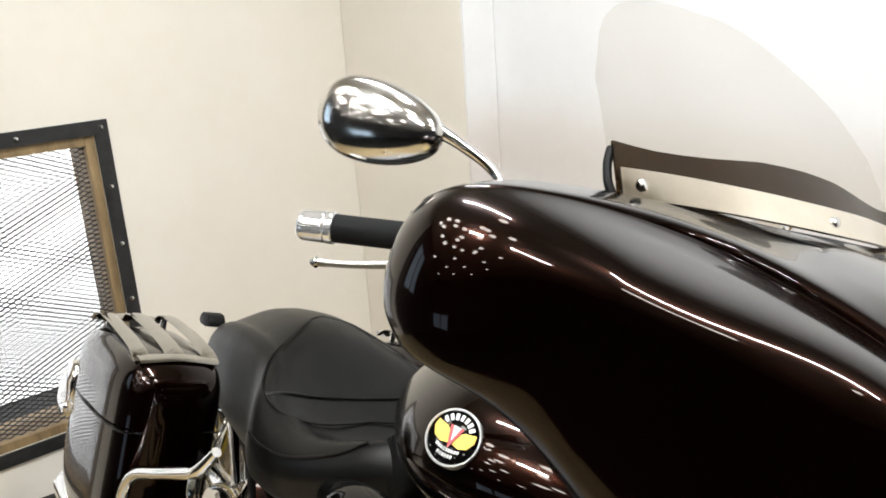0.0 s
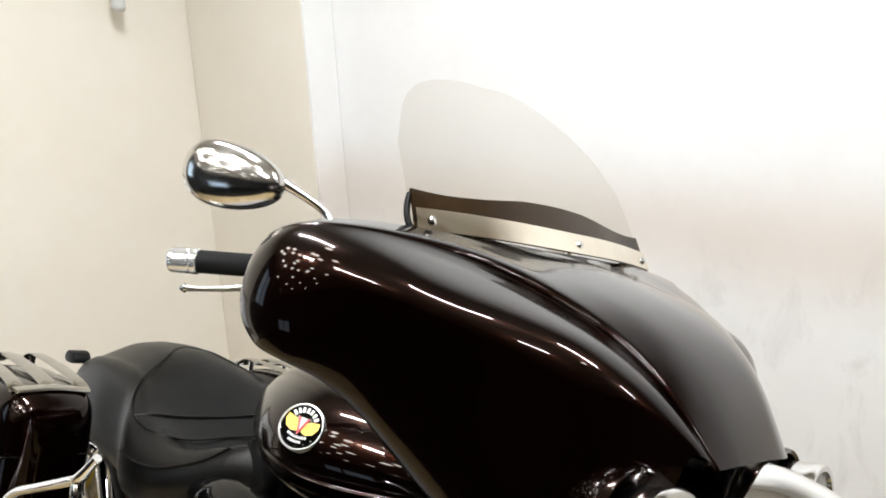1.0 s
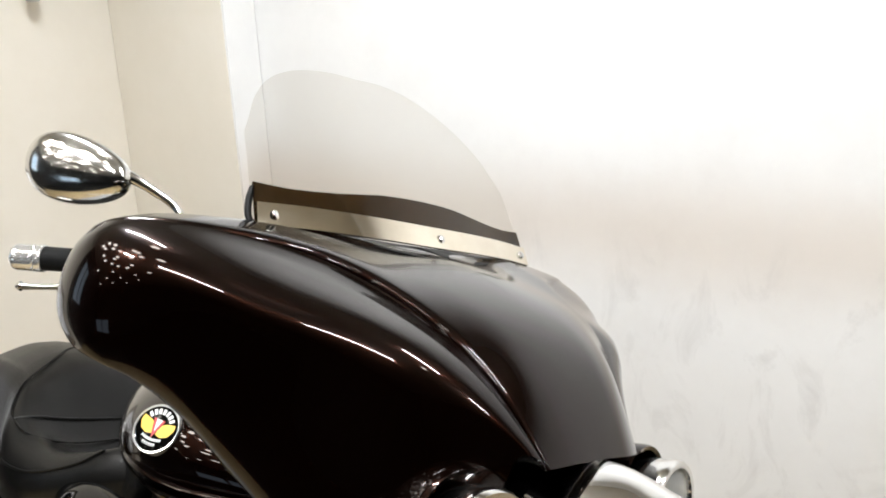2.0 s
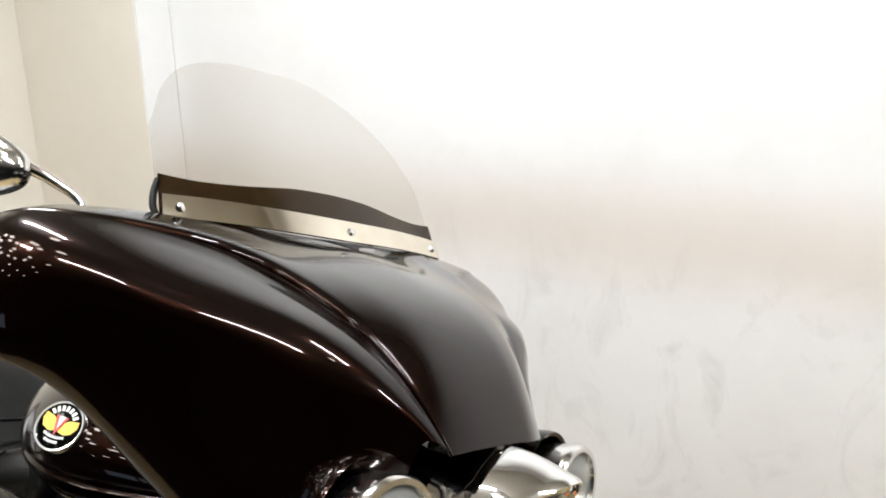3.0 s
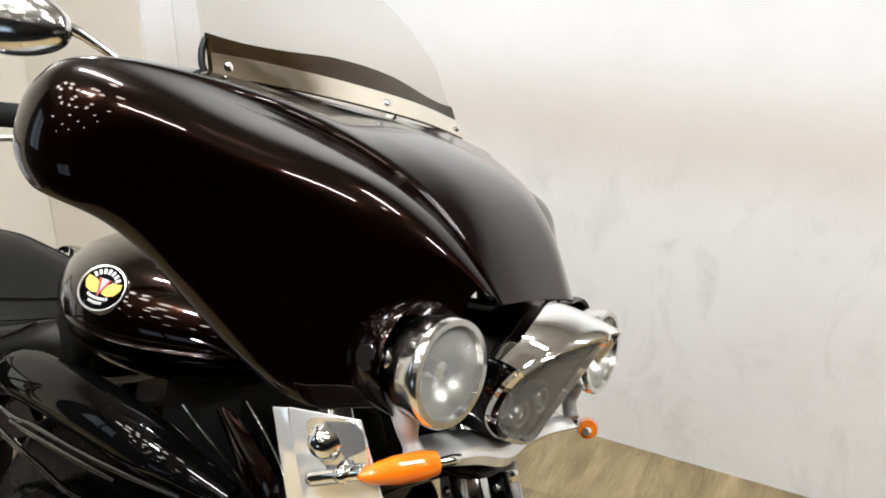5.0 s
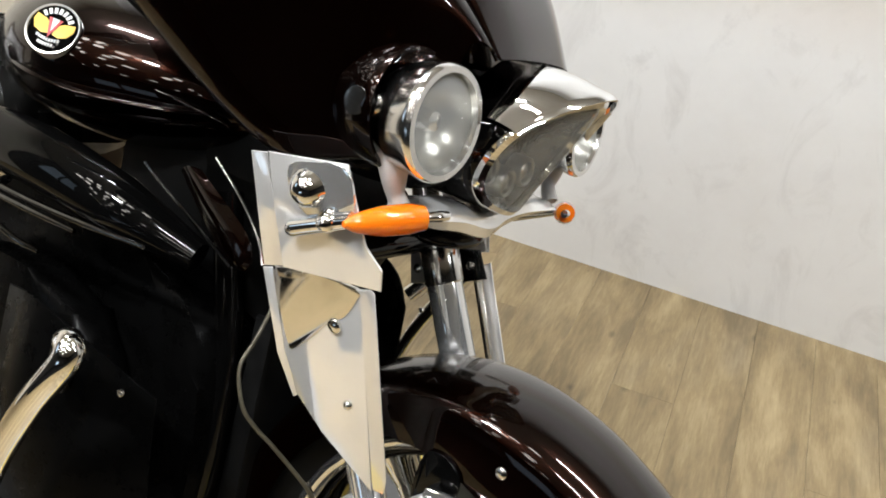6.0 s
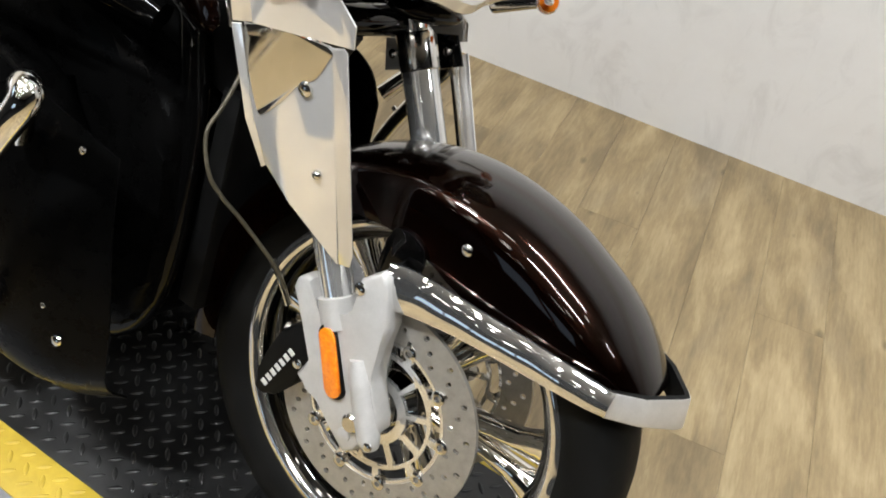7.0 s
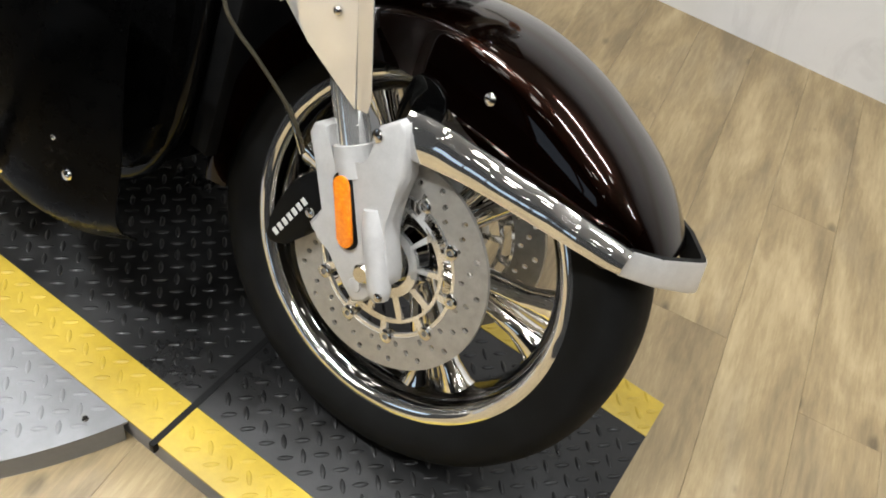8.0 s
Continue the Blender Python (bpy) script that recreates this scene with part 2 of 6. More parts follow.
# planks: random tint per board, streaks along the board
WOOD = mat("oak_vinyl_plank", (0.4, 0.3, 0.17), 0.45)
wb = WOOD.node_tree.nodes["Principled BSDF"]
wpos = node(WOOD, "ShaderNodeTexCoord")
winf = node(WOOD, "ShaderNodeObjectInfo")
wcomb = node(WOOD, "ShaderNodeCombineXYZ")
wmul = node(WOOD, "ShaderNodeMath")
wmul.operation = "MULTIPLY"
wmul.inputs[1].default_value = 37.0
wire(WOOD, winf, "Random", wmul, 0)
for k in range(3):
    wire(WOOD, wmul, "Value", wcomb, k)
wadd = node(WOOD, "ShaderNodeVectorMath")
wire(WOOD, wpos, "Object", wadd, 0)
wire(WOOD, wcomb, "Vector", wadd, 1)
wmap = node(WOOD, "ShaderNodeMapping")
wmap.inputs["Scale"].default_value = (1.7, 5.5, 1.0)
wire(WOOD, wadd, "Vector", wmap, "Vector")
wn1 = node(WOOD, "ShaderNodeTexNoise", Scale=2.2, Detail=6.0, Roughness=0.52, Distortion=0.7)
wire(WOOD, wmap, "Vector", wn1, "Vector")
wmap2 = node(WOOD, "ShaderNodeMapping")
wmap2.inputs["Scale"].default_value = (5.0, 40.0, 1.0)
wire(WOOD, wadd, "Vector", wmap2, "Vector")
wn2 = node(WOOD, "ShaderNodeTexNoise", Scale=2.5, Detail=5.0, Roughness=0.7)
wire(WOOD, wmap2, "Vector", wn2, "Vector")
wsum = node(WOOD, "ShaderNodeMath")
wsum.operation = "MULTIPLY_ADD"
wsum.inputs[1].default_value = 0.62
wire(WOOD, wn2, "Fac", wsum, 0)
wire(WOOD, wn1, "Fac", wsum, 2)
wrnd = node(WOOD, "ShaderNodeMath")
wrnd.operation = "MULTIPLY_ADD"
wrnd.inputs[1].default_value = 0.10
wire(WOOD, winf, "Random", wrnd, 0)
wire(WOOD, wsum, "Value", wrnd, 2)
wspan = node(WOOD, "ShaderNodeMapRange")
wspan.inputs["From Min"].default_value, wspan.inputs["From Max"].default_value = 0.66, 1.18
wire(WOOD, wrnd, "Value", wspan, "Value")
wramp = node(WOOD, "ShaderNodeValToRGB")
we = wramp.color_ramp.elements
we[0].position, we[1].position = 0.0, 1.0
we[0].color, we[1].color = (0.168, 0.121, 0.062, 1), (0.395, 0.306, 0.170, 1)
wmid = we.new(0.45)
wmid.color = (0.262, 0.193, 0.098, 1)
wire(WOOD, wspan, "Result", wramp, "Fac")
# greyed, weathered patches along the grain
wgrey = node(WOOD, "ShaderNodeValToRGB")
wg = wgrey.color_ramp.elements
wg[0].position, wg[1].position = 0.0, 1.0
wg[0].color, wg[1].color = (0.140, 0.107, 0.064, 1), (0.290, 0.230, 0.144, 1)
wire(WOOD, wspan, "Result", wgrey, "Fac")
wmap3 = node(WOOD, "ShaderNodeMapping")
wmap3.inputs["Scale"].default_value = (1.6, 6.0, 1.0)
wire(WOOD, wadd, "Vector", wmap3, "Vector")
wn3 = node(WOOD, "ShaderNodeTexNoise", Scale=1.6, Detail=3.0, Roughness=0.5, Distortion=0.8)
wire(WOOD, wmap3, "Vector", wn3, "Vector")
wsel = node(WOOD, "ShaderNodeMapRange")
wsel.inputs["From Min"].default_value, wsel.inputs["From Max"].default_value = 0.52, 0.98
wire(WOOD, wn3, "Fac", wsel, "Value")
wmixc = node(WOOD, "ShaderNodeMix")
wmixc.data_type = "RGBA"
wire(WOOD, wsel, "Result", wmixc, "Factor")
wmixc_in = [s for s in wmixc.inputs if s.type == "RGBA"]
WOOD.node_tree.links.new(wramp.outputs["Color"], wmixc_in[0])
WOOD.node_tree.links.new(wgrey.outputs["Color"], wmixc_in[1])
# small dark knots
wmap4 = node(WOOD, "ShaderNodeMapping")
wmap4.inputs["Scale"].default_value = (3.6, 7.0, 1.0)
wire(WOOD, wadd, "Vector", wmap4, "Vector")
wvor = node(WOOD, "ShaderNodeTexVoronoi", Scale=1.0)
wvor.voronoi_dimensions = "2D"
wire(WOOD, wmap4, "Vector", wvor, "Vector")
wknot = node(WOOD, "ShaderNodeMapRange")
wknot.inputs["From Min"].default_value, wknot.inputs["From Max"].default_value = 0.05, 0.11
wknot.inputs["To Min"].default_value, wknot.inputs["To Max"].default_value = 0.55, 1.0
wless = node(WOOD, "ShaderNodeVectorMath")
wless.operation = "MULTIPLY_ADD"
wless.inputs[1].default_value = (0.22, 0.0, 0.0)
wire(WOOD, wvor, "Color", wless, 0)
wire(WOOD, wvor, "Distance", wless, 2)
wfirst = node(WOOD, "ShaderNodeSeparateXYZ")
wire(WOOD, wless, "Vector", wfirst, "Vector")
wire(WOOD, wfirst, "X", wknot, "Value")
wdark = node(WOOD, "ShaderNodeMix")
wdark.data_type = "RGBA"
wdark.blend_type = "MULTIPLY"
wdark.inputs["Factor"].default_value = 1.0
wdark_in = [s for s in wdark.inputs if s.type == "RGBA"]
WOOD.node_tree.links.new([s for s in wmixc.outputs if s.type == "RGBA"][0], wdark_in[0])
WOOD.node_tree.links.new(wknot.outputs["Result"], wdark_in[1])
WOOD.node_tree.links.new([s for s in wdark.outputs if s.type == "RGBA"][0], wb.inputs["Base Color"])
wbump = node(WOOD, "ShaderNodeBump", Strength=0.12, Distance=0.001)
wire(WOOD, wn2, "Fac", wbump, "Height")
wire(WOOD, wbump, "Normal", wb, "Normal")


# ------------------------------------------------------------ mesh helpers
def mesh_of(bm, material, smooth=True, sharp=40):
    me = bpy.data.meshes.new("mesh")
    bmesh.ops.recalc_face_normals(bm, faces=bm.faces)
    for f in bm.faces:
        f.smooth = smooth
    if smooth:
        lim = radians(sharp)
        for e in bm.edges:
            if len(e.link_faces) == 2 and e.calc_face_angle(0) > lim:
                e.smooth = False
    bm.to_mesh(me)
    bm.free()
    me.materials.append(material)
    return me


def part(name, bm, material, parent=None, label="", smooth=True, sharp=40):
    ob = new(name, mesh_of(bm, material, smooth, sharp))
    if parent is not None:
        ob.parent = parent
    if label:
        tagged(ob, label=label)
    return ob


def structure(name, bm, material, label, smooth=False):
    return tagged(part(name, bm, material, None, label, smooth), kind="structure")


def ring_grid(bm, rings, closed=False, caps=False):
    """Faces between successive rings of points; closed: each ring is a loop."""
    vs = [[bm.verts.new(p) for p in r] for r in rings]
    n = len(vs[0])
    for a, b in zip(vs, vs[1:]):
        for k in range(n if closed else n - 1):
            j = (k + 1) % n
            bm.faces.new((a[k], a[j], b[j], b[k]))
    if caps:
        bm.faces.new(vs[0])
        bm.faces.new(vs[-1][::-1])
    return vs


def spline(points, n):
    """n points along a Catmull-Rom curve through the given ones, evenly by index."""
    p = np.array(points, float)
    q = np.vstack([2 * p[0] - p[1], p, 2 * p[-1] - p[-2]])
    out = []
    for u in np.linspace(0, len(p) - 1, n):
        i = min(int(u), len(p) - 2)
        t = u - i
        a, b, c, d = q[i], q[i + 1], q[i + 2], q[i + 3]
        out.append(0.5 * (2 * b + (c - a) * t + (2 * a - 5 * b + 4 * c - d) * t * t + (3 * b - a - 3 * c + d) * t ** 3))
    return np.array(out)


def tensor(curves, nu, nv):
    """A smooth grid through curves: nv points along each, nu across them."""
    c = np.array([spline(k, nv) for k in curves])
    return np.array([spline(c[:, j], nu) for j in range(nv)]).transpose(1, 0, 2)


def shell(grid, thick, mirror=False):
    """A sheet of some thickness on a grid of points, laid on its inner side."""
    bm = bmesh.new()
    g = np.array(grid, float)
    du = np.gradient(g, axis=0)
    dv = np.gradient(g, axis=1)
    nn = np.cross(du, dv)
    nn /= np.linalg.norm(nn, axis=2, keepdims=True) + 1e-9
    for s in ((1, -1) if mirror else (1,)):
        k = np.array([1, s, 1])
        a = ring_grid(bm, g * k)
        b = ring_grid(bm, (g + nn * thick) * k)
        m, n = len(a), len(a[0])
        for i in range(m - 1):
            bm.faces.new((a[i][0], a[i + 1][0], b[i + 1][0], b[i][0]))
            bm.faces.new((a[i][-1], a[i + 1][-1], b[i + 1][-1], b[i][-1]))
        for j in range(n - 1):
            bm.faces.new((a[0][j], a[0][j + 1], b[0][j + 1], b[0][j]))
            bm.faces.new((a[-1][j], a[-1][j + 1], b[-1][j + 1], b[-1][j]))
    bmesh.ops.remove_doubles(bm, verts=bm.verts, dist=1e-5)
    return bm


def sweep(points, radius, n=12, steps=None, bm=None, flat=1.0):
    """A round bar along a smooth line; radius: one number or one for each given point."""
    bm = bm or bmesh.new()
    steps = steps or 6 * (len(points) - 1) + 1
    path = spline(points, steps) if len(points) > 2 else np.linspace(points[0], points[-1], steps if steps > 1 else 2)
    rad = np.interp(np.linspace(0, 1, len(path)), np.linspace(0, 1, np.size(radius)), np.atleast_1d(radius).astype(float))
    tan = np.gradient(path, axis=0)
    tan /= np.linalg.norm(tan, axis=1, keepdims=True)
    up = np.array([0, 0, 1.0]) if abs(tan[0][2]) < 0.8 else np.array([0, 1.0, 0])
    rings = []
    for q, r, t in zip(path, rad, tan):
        a = np.cross(up, t)
        a /= np.linalg.norm(a)
        b = np.cross(t, a)
        up = b
        rings.append([q + r * (math.cos(w) * a + flat * math.sin(w) * b) for w in np.linspace(0, 2 * math.pi, n, endpoint=False)])
    ring_grid(bm, rings, closed=True, caps=True)
    return bm


def lathe(profile, n, m=Matrix(), bm=None, closed=False):
    """Turn (radius, along) pairs about the local y axis, then place by m."""
    bm = bm or bmesh.new()
    prof = list(profile) + ([profile[0]] if closed else [])
    rings = []
    for r, y in prof:
        rings.append([m @ Vector((max(r, 1e-4) * math.cos(w), y, max(r, 1e-4) * math.sin(w))) for w in np.linspace(0, 2 * math.pi, n, endpoint=False)])
    ring_grid(bm, rings, closed=True)
    bmesh.ops.remove_doubles(bm, verts=bm.verts, dist=2e-5)
    return bm


def plate(outline, a, b, bevel=0.0, m=Matrix(), bm=None, segments=2):
    """A flat outline in x, z, drawn out from y = a to y = b, with rounded edges."""
    bm = bm or bmesh.new()
    lo = [bm.verts.new(m @ Vector((x, a, z))) for x, z in outline]
    hi = [bm.verts.new(m @ Vector((x, b, z))) for x, z in outline]
    new_faces = [bm.faces.new(lo), bm.faces.new(hi[::-1])]
    k = len(lo)
    for i in range(k):
        new_faces.append(bm.faces.new((lo[i], lo[(i + 1) % k], hi[(i + 1) % k], hi[i])))
    if bevel:
        edges = list({e for f in new_faces[:2] for e in f.edges})
        bmesh.ops.bevel(bm, geom=edges, offset=bevel, segments=segments, affect="EDGES", profile=0.5)
    return bm


def box(x0, x1, y0, y1, z0, z1, bevel=0.0, bm=None, m=Matrix()):
    return plate([(x0, z0), (x1, z0), (x1, z1), (x0, z1)], y0, y1, bevel, m, bm)


def rounded(points, n=24):
    """A closed smooth outline through a few points."""
    p = list(points)
    q = spline(p[-2:] + p + p[:3], (len(p) + 4) * n // len(p) * 1 + 1)
    k = len(p) + 4
    u = np.linspace(2, len(p) + 2, n, endpoint=False)
    full = spline(p[-2:] + p + p[:3], 40 * k + 1)
    return [tuple(full[int(round(w * 40))]) for w in u]


def bolt(x, y, z, r, h, m=Matrix(), bm=None, facing=-1):
    """A domed screw head that faces the bike's right (-1) or left (1)."""
    s = facing
    return lathe([(0, s * h), (r * 0.5, s * h * 0.95), (r * 0.9, s * h * 0.6), (r, 0), (r * 0.9, -s * h * 0.3)], 14, m @ Matrix.Translation((x, y, z)), bm)

# ------------------------------------------------------------ the room
WALL_TURN = 6.62                      # degrees by which the room is turned against the motorcycle
ROOM = pose(-2.846, 1.286, 0, 0, 0, WALL_TURN)   # the corner of the two walls; x along the white wall, y out through it


def in_room(name, bm, material, label, smooth=False):
    ob = structure(name, bm, material, label, smooth)
    ob.matrix_world = ROOM
    return ob


in_room("wall_north", box(-0.2, 8.0, 0.0, 0.15, 0, CEIL), WALLW, "white painted plain wall with faint scuffs and a painted shading band")
wl = bmesh.new()
CAGE_Y0, CAGE_Y1, CAGE_Z0, CAGE_Z1 = -2.25, -1.114, 0.20, 1.132
box(-0.15, 0.0, -2.6, CAGE_Y0, 0, CEIL, bm=wl)
box(-0.15, 0.0, CAGE_Y1, 0.0, 0, CEIL, bm=wl)
box(-0.15, 0.0, CAGE_Y0, CAGE_Y1, 0, CAGE_Z0, bm=wl)
box(-0.15, 0.0, CAGE_Y0, CAGE_Y1, CAGE_Z1, CEIL, bm=wl)
in_room("wall_west", wl, WALLC, "cream painted wall with a meshed opening")
in_room("wall_west_far", box(-0.15, 0.0, -8.0, -2.6, 0, CEIL), DARKW, "unseen closing wall, near-black for the dim shop")
in_room("wall_column", box(0.003, 0.662, -0.14, -0.003, 0, CEIL, 0.004), WALLD, "beige boxed column in the room's corner")
# white panel: strong light on the column's side is put into its colour
in_room("wall_return", box(0.664, 0.674, -0.1395, -0.003, 0, CEIL), WALLW, "white panel for the brightly lit side of the column")
in_room("wall_south", box(-0.2, 8.0, -8.1, -8.0, 0, CEIL), DARKW, "unseen closing wall, near-black for the dim shop")
in_room("wall_east", box(8.0, 8.1, -8.1, 0.15, 0, CEIL), DARKW, "unseen closing wall, near-black for the dim shop")
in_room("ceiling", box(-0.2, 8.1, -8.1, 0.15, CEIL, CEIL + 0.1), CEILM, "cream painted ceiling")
sub = in_room("floor", box(-0.9, 8.1, -8.1, 0.15, -0.08, -0.006), PLASTIC, "oak-look vinyl plank floor")

# unseen far floor, added near-black so that paint and chrome mirror dark
in_room("floor_far", box(0.0, 8.0, -8.0, -3.25, -0.006, 0.001), DIM_FLOOR, "unseen near-black far floor, added for dark reflections")
# planks of the floor, laid in staggered rows
PLANK_L, PLANK_W, PLANK_TURN = 1.22, 0.155, 94.2
plank_mesh = mesh_of(box(-PLANK_L / 2 + 0.0002, PLANK_L / 2 - 0.0002, -PLANK_W / 2 + 0.0002, PLANK_W / 2 - 0.0002, -0.007, 0.0, 0.0006), WOOD, False)


def planks(turn):
    """Boards over the whole room, cut off at the walls, as parts of the floor; the far ones joined."""
    rnd = random.Random(4)
    c, s = math.cos(radians(turn)), math.sin(radians(turn))
    rest = bmesh.new()
    for j in range(-60, 60):
        shift = rnd.random() * PLANK_L
        v = j * PLANK_W
        lo, hi = (-3.30 - c * v + 2.0) / s, (0.02 - c * v + 2.0) / s
        for i in range(-8, 8):
            a, b = max(lo, i * PLANK_L + shift - PLANK_L / 2), min(hi, i * PLANK_L + shift + PLANK_L / 2)
            if b - a < 0.02:
                continue
            u = (a + b) / 2
            x, y = c * u - s * v + 3.0, s * u + c * v - 2.0
            if not -0.02 < x < 8.0:
                continue
            whole = b - a > PLANK_L - 0.001
            if x > 6.0:
                box(-(b - a) / 2 + 0.0002, (b - a) / 2 - 0.0002, -PLANK_W / 2 + 0.0002, PLANK_W / 2 - 0.0002, -0.007, 0.0, 0.0, rest, pose(x, y, 0, 0, 0, turn))
                continue
            me = plank_mesh if whole else mesh_of(box(-(b - a) / 2 + 0.0002, (b - a) / 2 - 0.0002, -PLANK_W / 2 + 0.0002, PLANK_W / 2 - 0.0002, -0.007, 0.0, 0.0006), WOOD, False)
            ob = new("plank", me)
            ob.parent = sub
            ob.matrix_basis = pose(x, y, 0, 0, 0, turn)
    tagged(part("plank_field", rest, WOOD, sub, "", False), kind="stuff")


# meshed opening in the west wall: steel frame with screws, wooden lining, expanded mesh, glowing white panel behind
cage = tagged(new("mesh_window"), "black steel framed wall opening with expanded metal mesh", "window", kind="structure")
cage.matrix_world = ROOM
fw = 0.045
for y0, y1, z0, z1 in ((CAGE_Y0 - fw, CAGE_Y1 + fw, CAGE_Z1, CAGE_Z1 + fw), (CAGE_Y0 - fw, CAGE_Y1 + fw, CAGE_Z0 - fw, CAGE_Z0),
                       (CAGE_Y1, CAGE_Y1 + fw, CAGE_Z0, CAGE_Z1), (CAGE_Y0 - fw, CAGE_Y0, CAGE_Z0, CAGE_Z1)):
    part("frame_bar", box(0.002, 0.01, y0, y1, z0, z1, 0.0015), CAGE, cage)
for y0, y1, z0, z1 in ((CAGE_Y1 - 0.03, CAGE_Y1 - 0.001, CAGE_Z0, CAGE_Z1), (CAGE_Y0 + 0.001, CAGE_Y0 + 0.03, CAGE_Z0, CAGE_Z1),
                       (CAGE_Y0 + 0.03, CAGE_Y1 - 0.03, CAGE_Z1 - 0.03, CAGE_Z1 - 0.001), (CAGE_Y0 + 0.03, CAGE_Y1 - 0.03, CAGE_Z0 + 0.001, CAGE_Z0 + 0.03)):
    part("lining", box(-0.17, -0.002, y0, y1, z0, z1, 0.002), RUSTY, cage)
for k in range(6):
    for y, z in ((CAGE_Y1 + fw / 2, CAGE_Z1 + fw / 2 - 0.19 * k), (CAGE_Y1 + fw / 2 - 0.25 * k, CAGE_Z1 + fw / 2)):
        if k or y == CAGE_Y1 + fw / 2:
            part("screw", lathe([(0, 0.006), (0.006, 0.005), (0.009, 0.001), (0.009, -0.002)], 12, pose(0.01, y, z, 0, 0, -90)), CHROME_WORN, cage)
step, rise = 0.036, 0.0155
ny, nz = int((CAGE_Y1 - CAGE_Y0) / step), int((CAGE_Z1 - CAGE_Z0) / rise)
sv, sf = [], []


def strand(y0, z0, y1, z1, x, t):
    """One straight strand of the mesh, a thin flat bar."""
    dy, dz = y1 - y0, z1 - z0
    q = math.hypot(dy, dz)
    ay, az = -dz / q * t, dy / q * t
    k = len(sv)
    for px in (x, x + 0.0025):
        sv.extend(((px, y0 + ay, z0 + az), (px, y1 + ay, z1 + az), (px, y1 - ay, z1 - az), (px, y0 - ay, z0 - az)))
    sf.extend(((k, k + 1, k + 2, k + 3), (k + 4, k + 5, k + 6, k + 7), (k, k + 1, k + 5, k + 4), (k + 3, k + 2, k + 6, k + 7)))


def lattice(x, t):
    for j in range(nz):
        z = CAGE_Z0 + j * rise
        for i in range(ny):
            y = CAGE_Y0 + i * step
            strand(y, z, y + step / 2, z + rise / 2, x, t)
            strand(y + step / 2, z + rise / 2, y + step, z, x, t)
            strand(y, z + rise, y + step / 2, z + rise / 2, x, t)
            strand(y + step / 2, z + rise / 2, y + step, z + rise, x, t)


lattice(-0.03, 0.0014)
lattice(-0.12, 0.0009)
lm = bpy.data.meshes.new("mesh")
lm.from_pydata(sv, [], sf)
lm.materials.append(CAGE)
grid_ob = tagged(new("wire_mesh", lm), kind="stuff", label="black expanded metal mesh")
grid_ob.parent = cage
# glowing panel in place of the lit white space behind the mesh
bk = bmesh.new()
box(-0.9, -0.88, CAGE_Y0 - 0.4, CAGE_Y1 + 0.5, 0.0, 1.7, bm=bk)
in_room("backdrop", bk, GLOW, "white glowing panel for the lit space behind the mesh")
cl = bmesh.new()
box(-0.9, -0.15, CAGE_Y1 + 0.5, CAGE_Y1 + 0.52, 0, 1.7, bm=cl)
box(-0.9, -0.15, CAGE_Y0 - 0.42, CAGE_Y0 - 0.4, 0, 1.7, bm=cl)
box(-0.9, -0.15, CAGE_Y0 - 0.4, CAGE_Y1 + 0.5, 1.7, 1.72, bm=cl)
in_room("wall_niche", cl, WALLW, "white walls of the lit space behind the mesh")

# white pipe that comes down before the west wall
pipe = tagged(new("ceiling_pipe"), "white painted pipe hanging down before the cream wall", "pipe")
pipe.matrix_world = Matrix.Translation((-2.712, 0.827, 0))
part("tube", sweep([(0, 0, 1.716), (0, 0, CEIL)], 0.020, 16, 3), WHITE, pipe)
part("collar", sweep([(0, 0, 1.656), (0, 0, 1.668), (0, 0, 1.711), (0, 0, 1.718)], [0.018, 0.025, 0.025, 0.020], 16), WHITE, pipe)

# a daylit shop window far down the west wall
win = tagged(new("window_1"), "daylit shop window in a dark frame", "window", kind="structure")
win.matrix_world = ROOM
part("pane", box(0.004, 0.008, -3.9, -3.05, 1.35, 2.35), DAY, win, "bright daylight pane")
for y0, y1, z0, z1 in ((-4.0, -2.95, 2.35, 2.43), (-4.0, -2.95, 1.27, 1.35), (-4.0, -3.9, 1.35, 2.35), (-3.05, -2.95, 1.35, 2.35), (-3.5, -3.46, 1.35, 2.35)):
    part("frame_bar", box(0.003, 0.04, y0, y1, z0, z1, 0.004), CAGE, win)

# unseen low panes, added at the south wall to be mirrored in the chrome
win2 = tagged(new("window_2"), "unseen low glowing panes in a dark frame, added for reflections", "window", kind="structure")
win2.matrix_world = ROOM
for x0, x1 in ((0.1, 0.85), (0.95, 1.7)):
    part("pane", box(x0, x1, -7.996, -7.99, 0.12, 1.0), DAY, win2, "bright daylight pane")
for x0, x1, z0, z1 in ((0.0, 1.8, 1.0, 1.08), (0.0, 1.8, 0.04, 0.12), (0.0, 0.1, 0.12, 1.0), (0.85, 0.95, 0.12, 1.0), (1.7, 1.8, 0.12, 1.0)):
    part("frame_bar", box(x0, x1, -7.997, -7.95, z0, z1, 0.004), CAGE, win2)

# lamps on the ceiling, which show as points and streaks in the paint and chrome
SPOTS = [(-0.55, 0.15), (0.1, -0.45), (1.5, 0.2), (-0.2, -0.85)]
for row in range(5):
    for col in range(3):
        lamp_rnd = random.Random(100 * row + col)
        SPOTS.append((-2.0 + 1.2 * col + 0.55 * (row % 2) + lamp_rnd.uniform(-0.2, 0.2), -1.2 - 1.0 * row + lamp_rnd.uniform(-0.16, 0.16)))
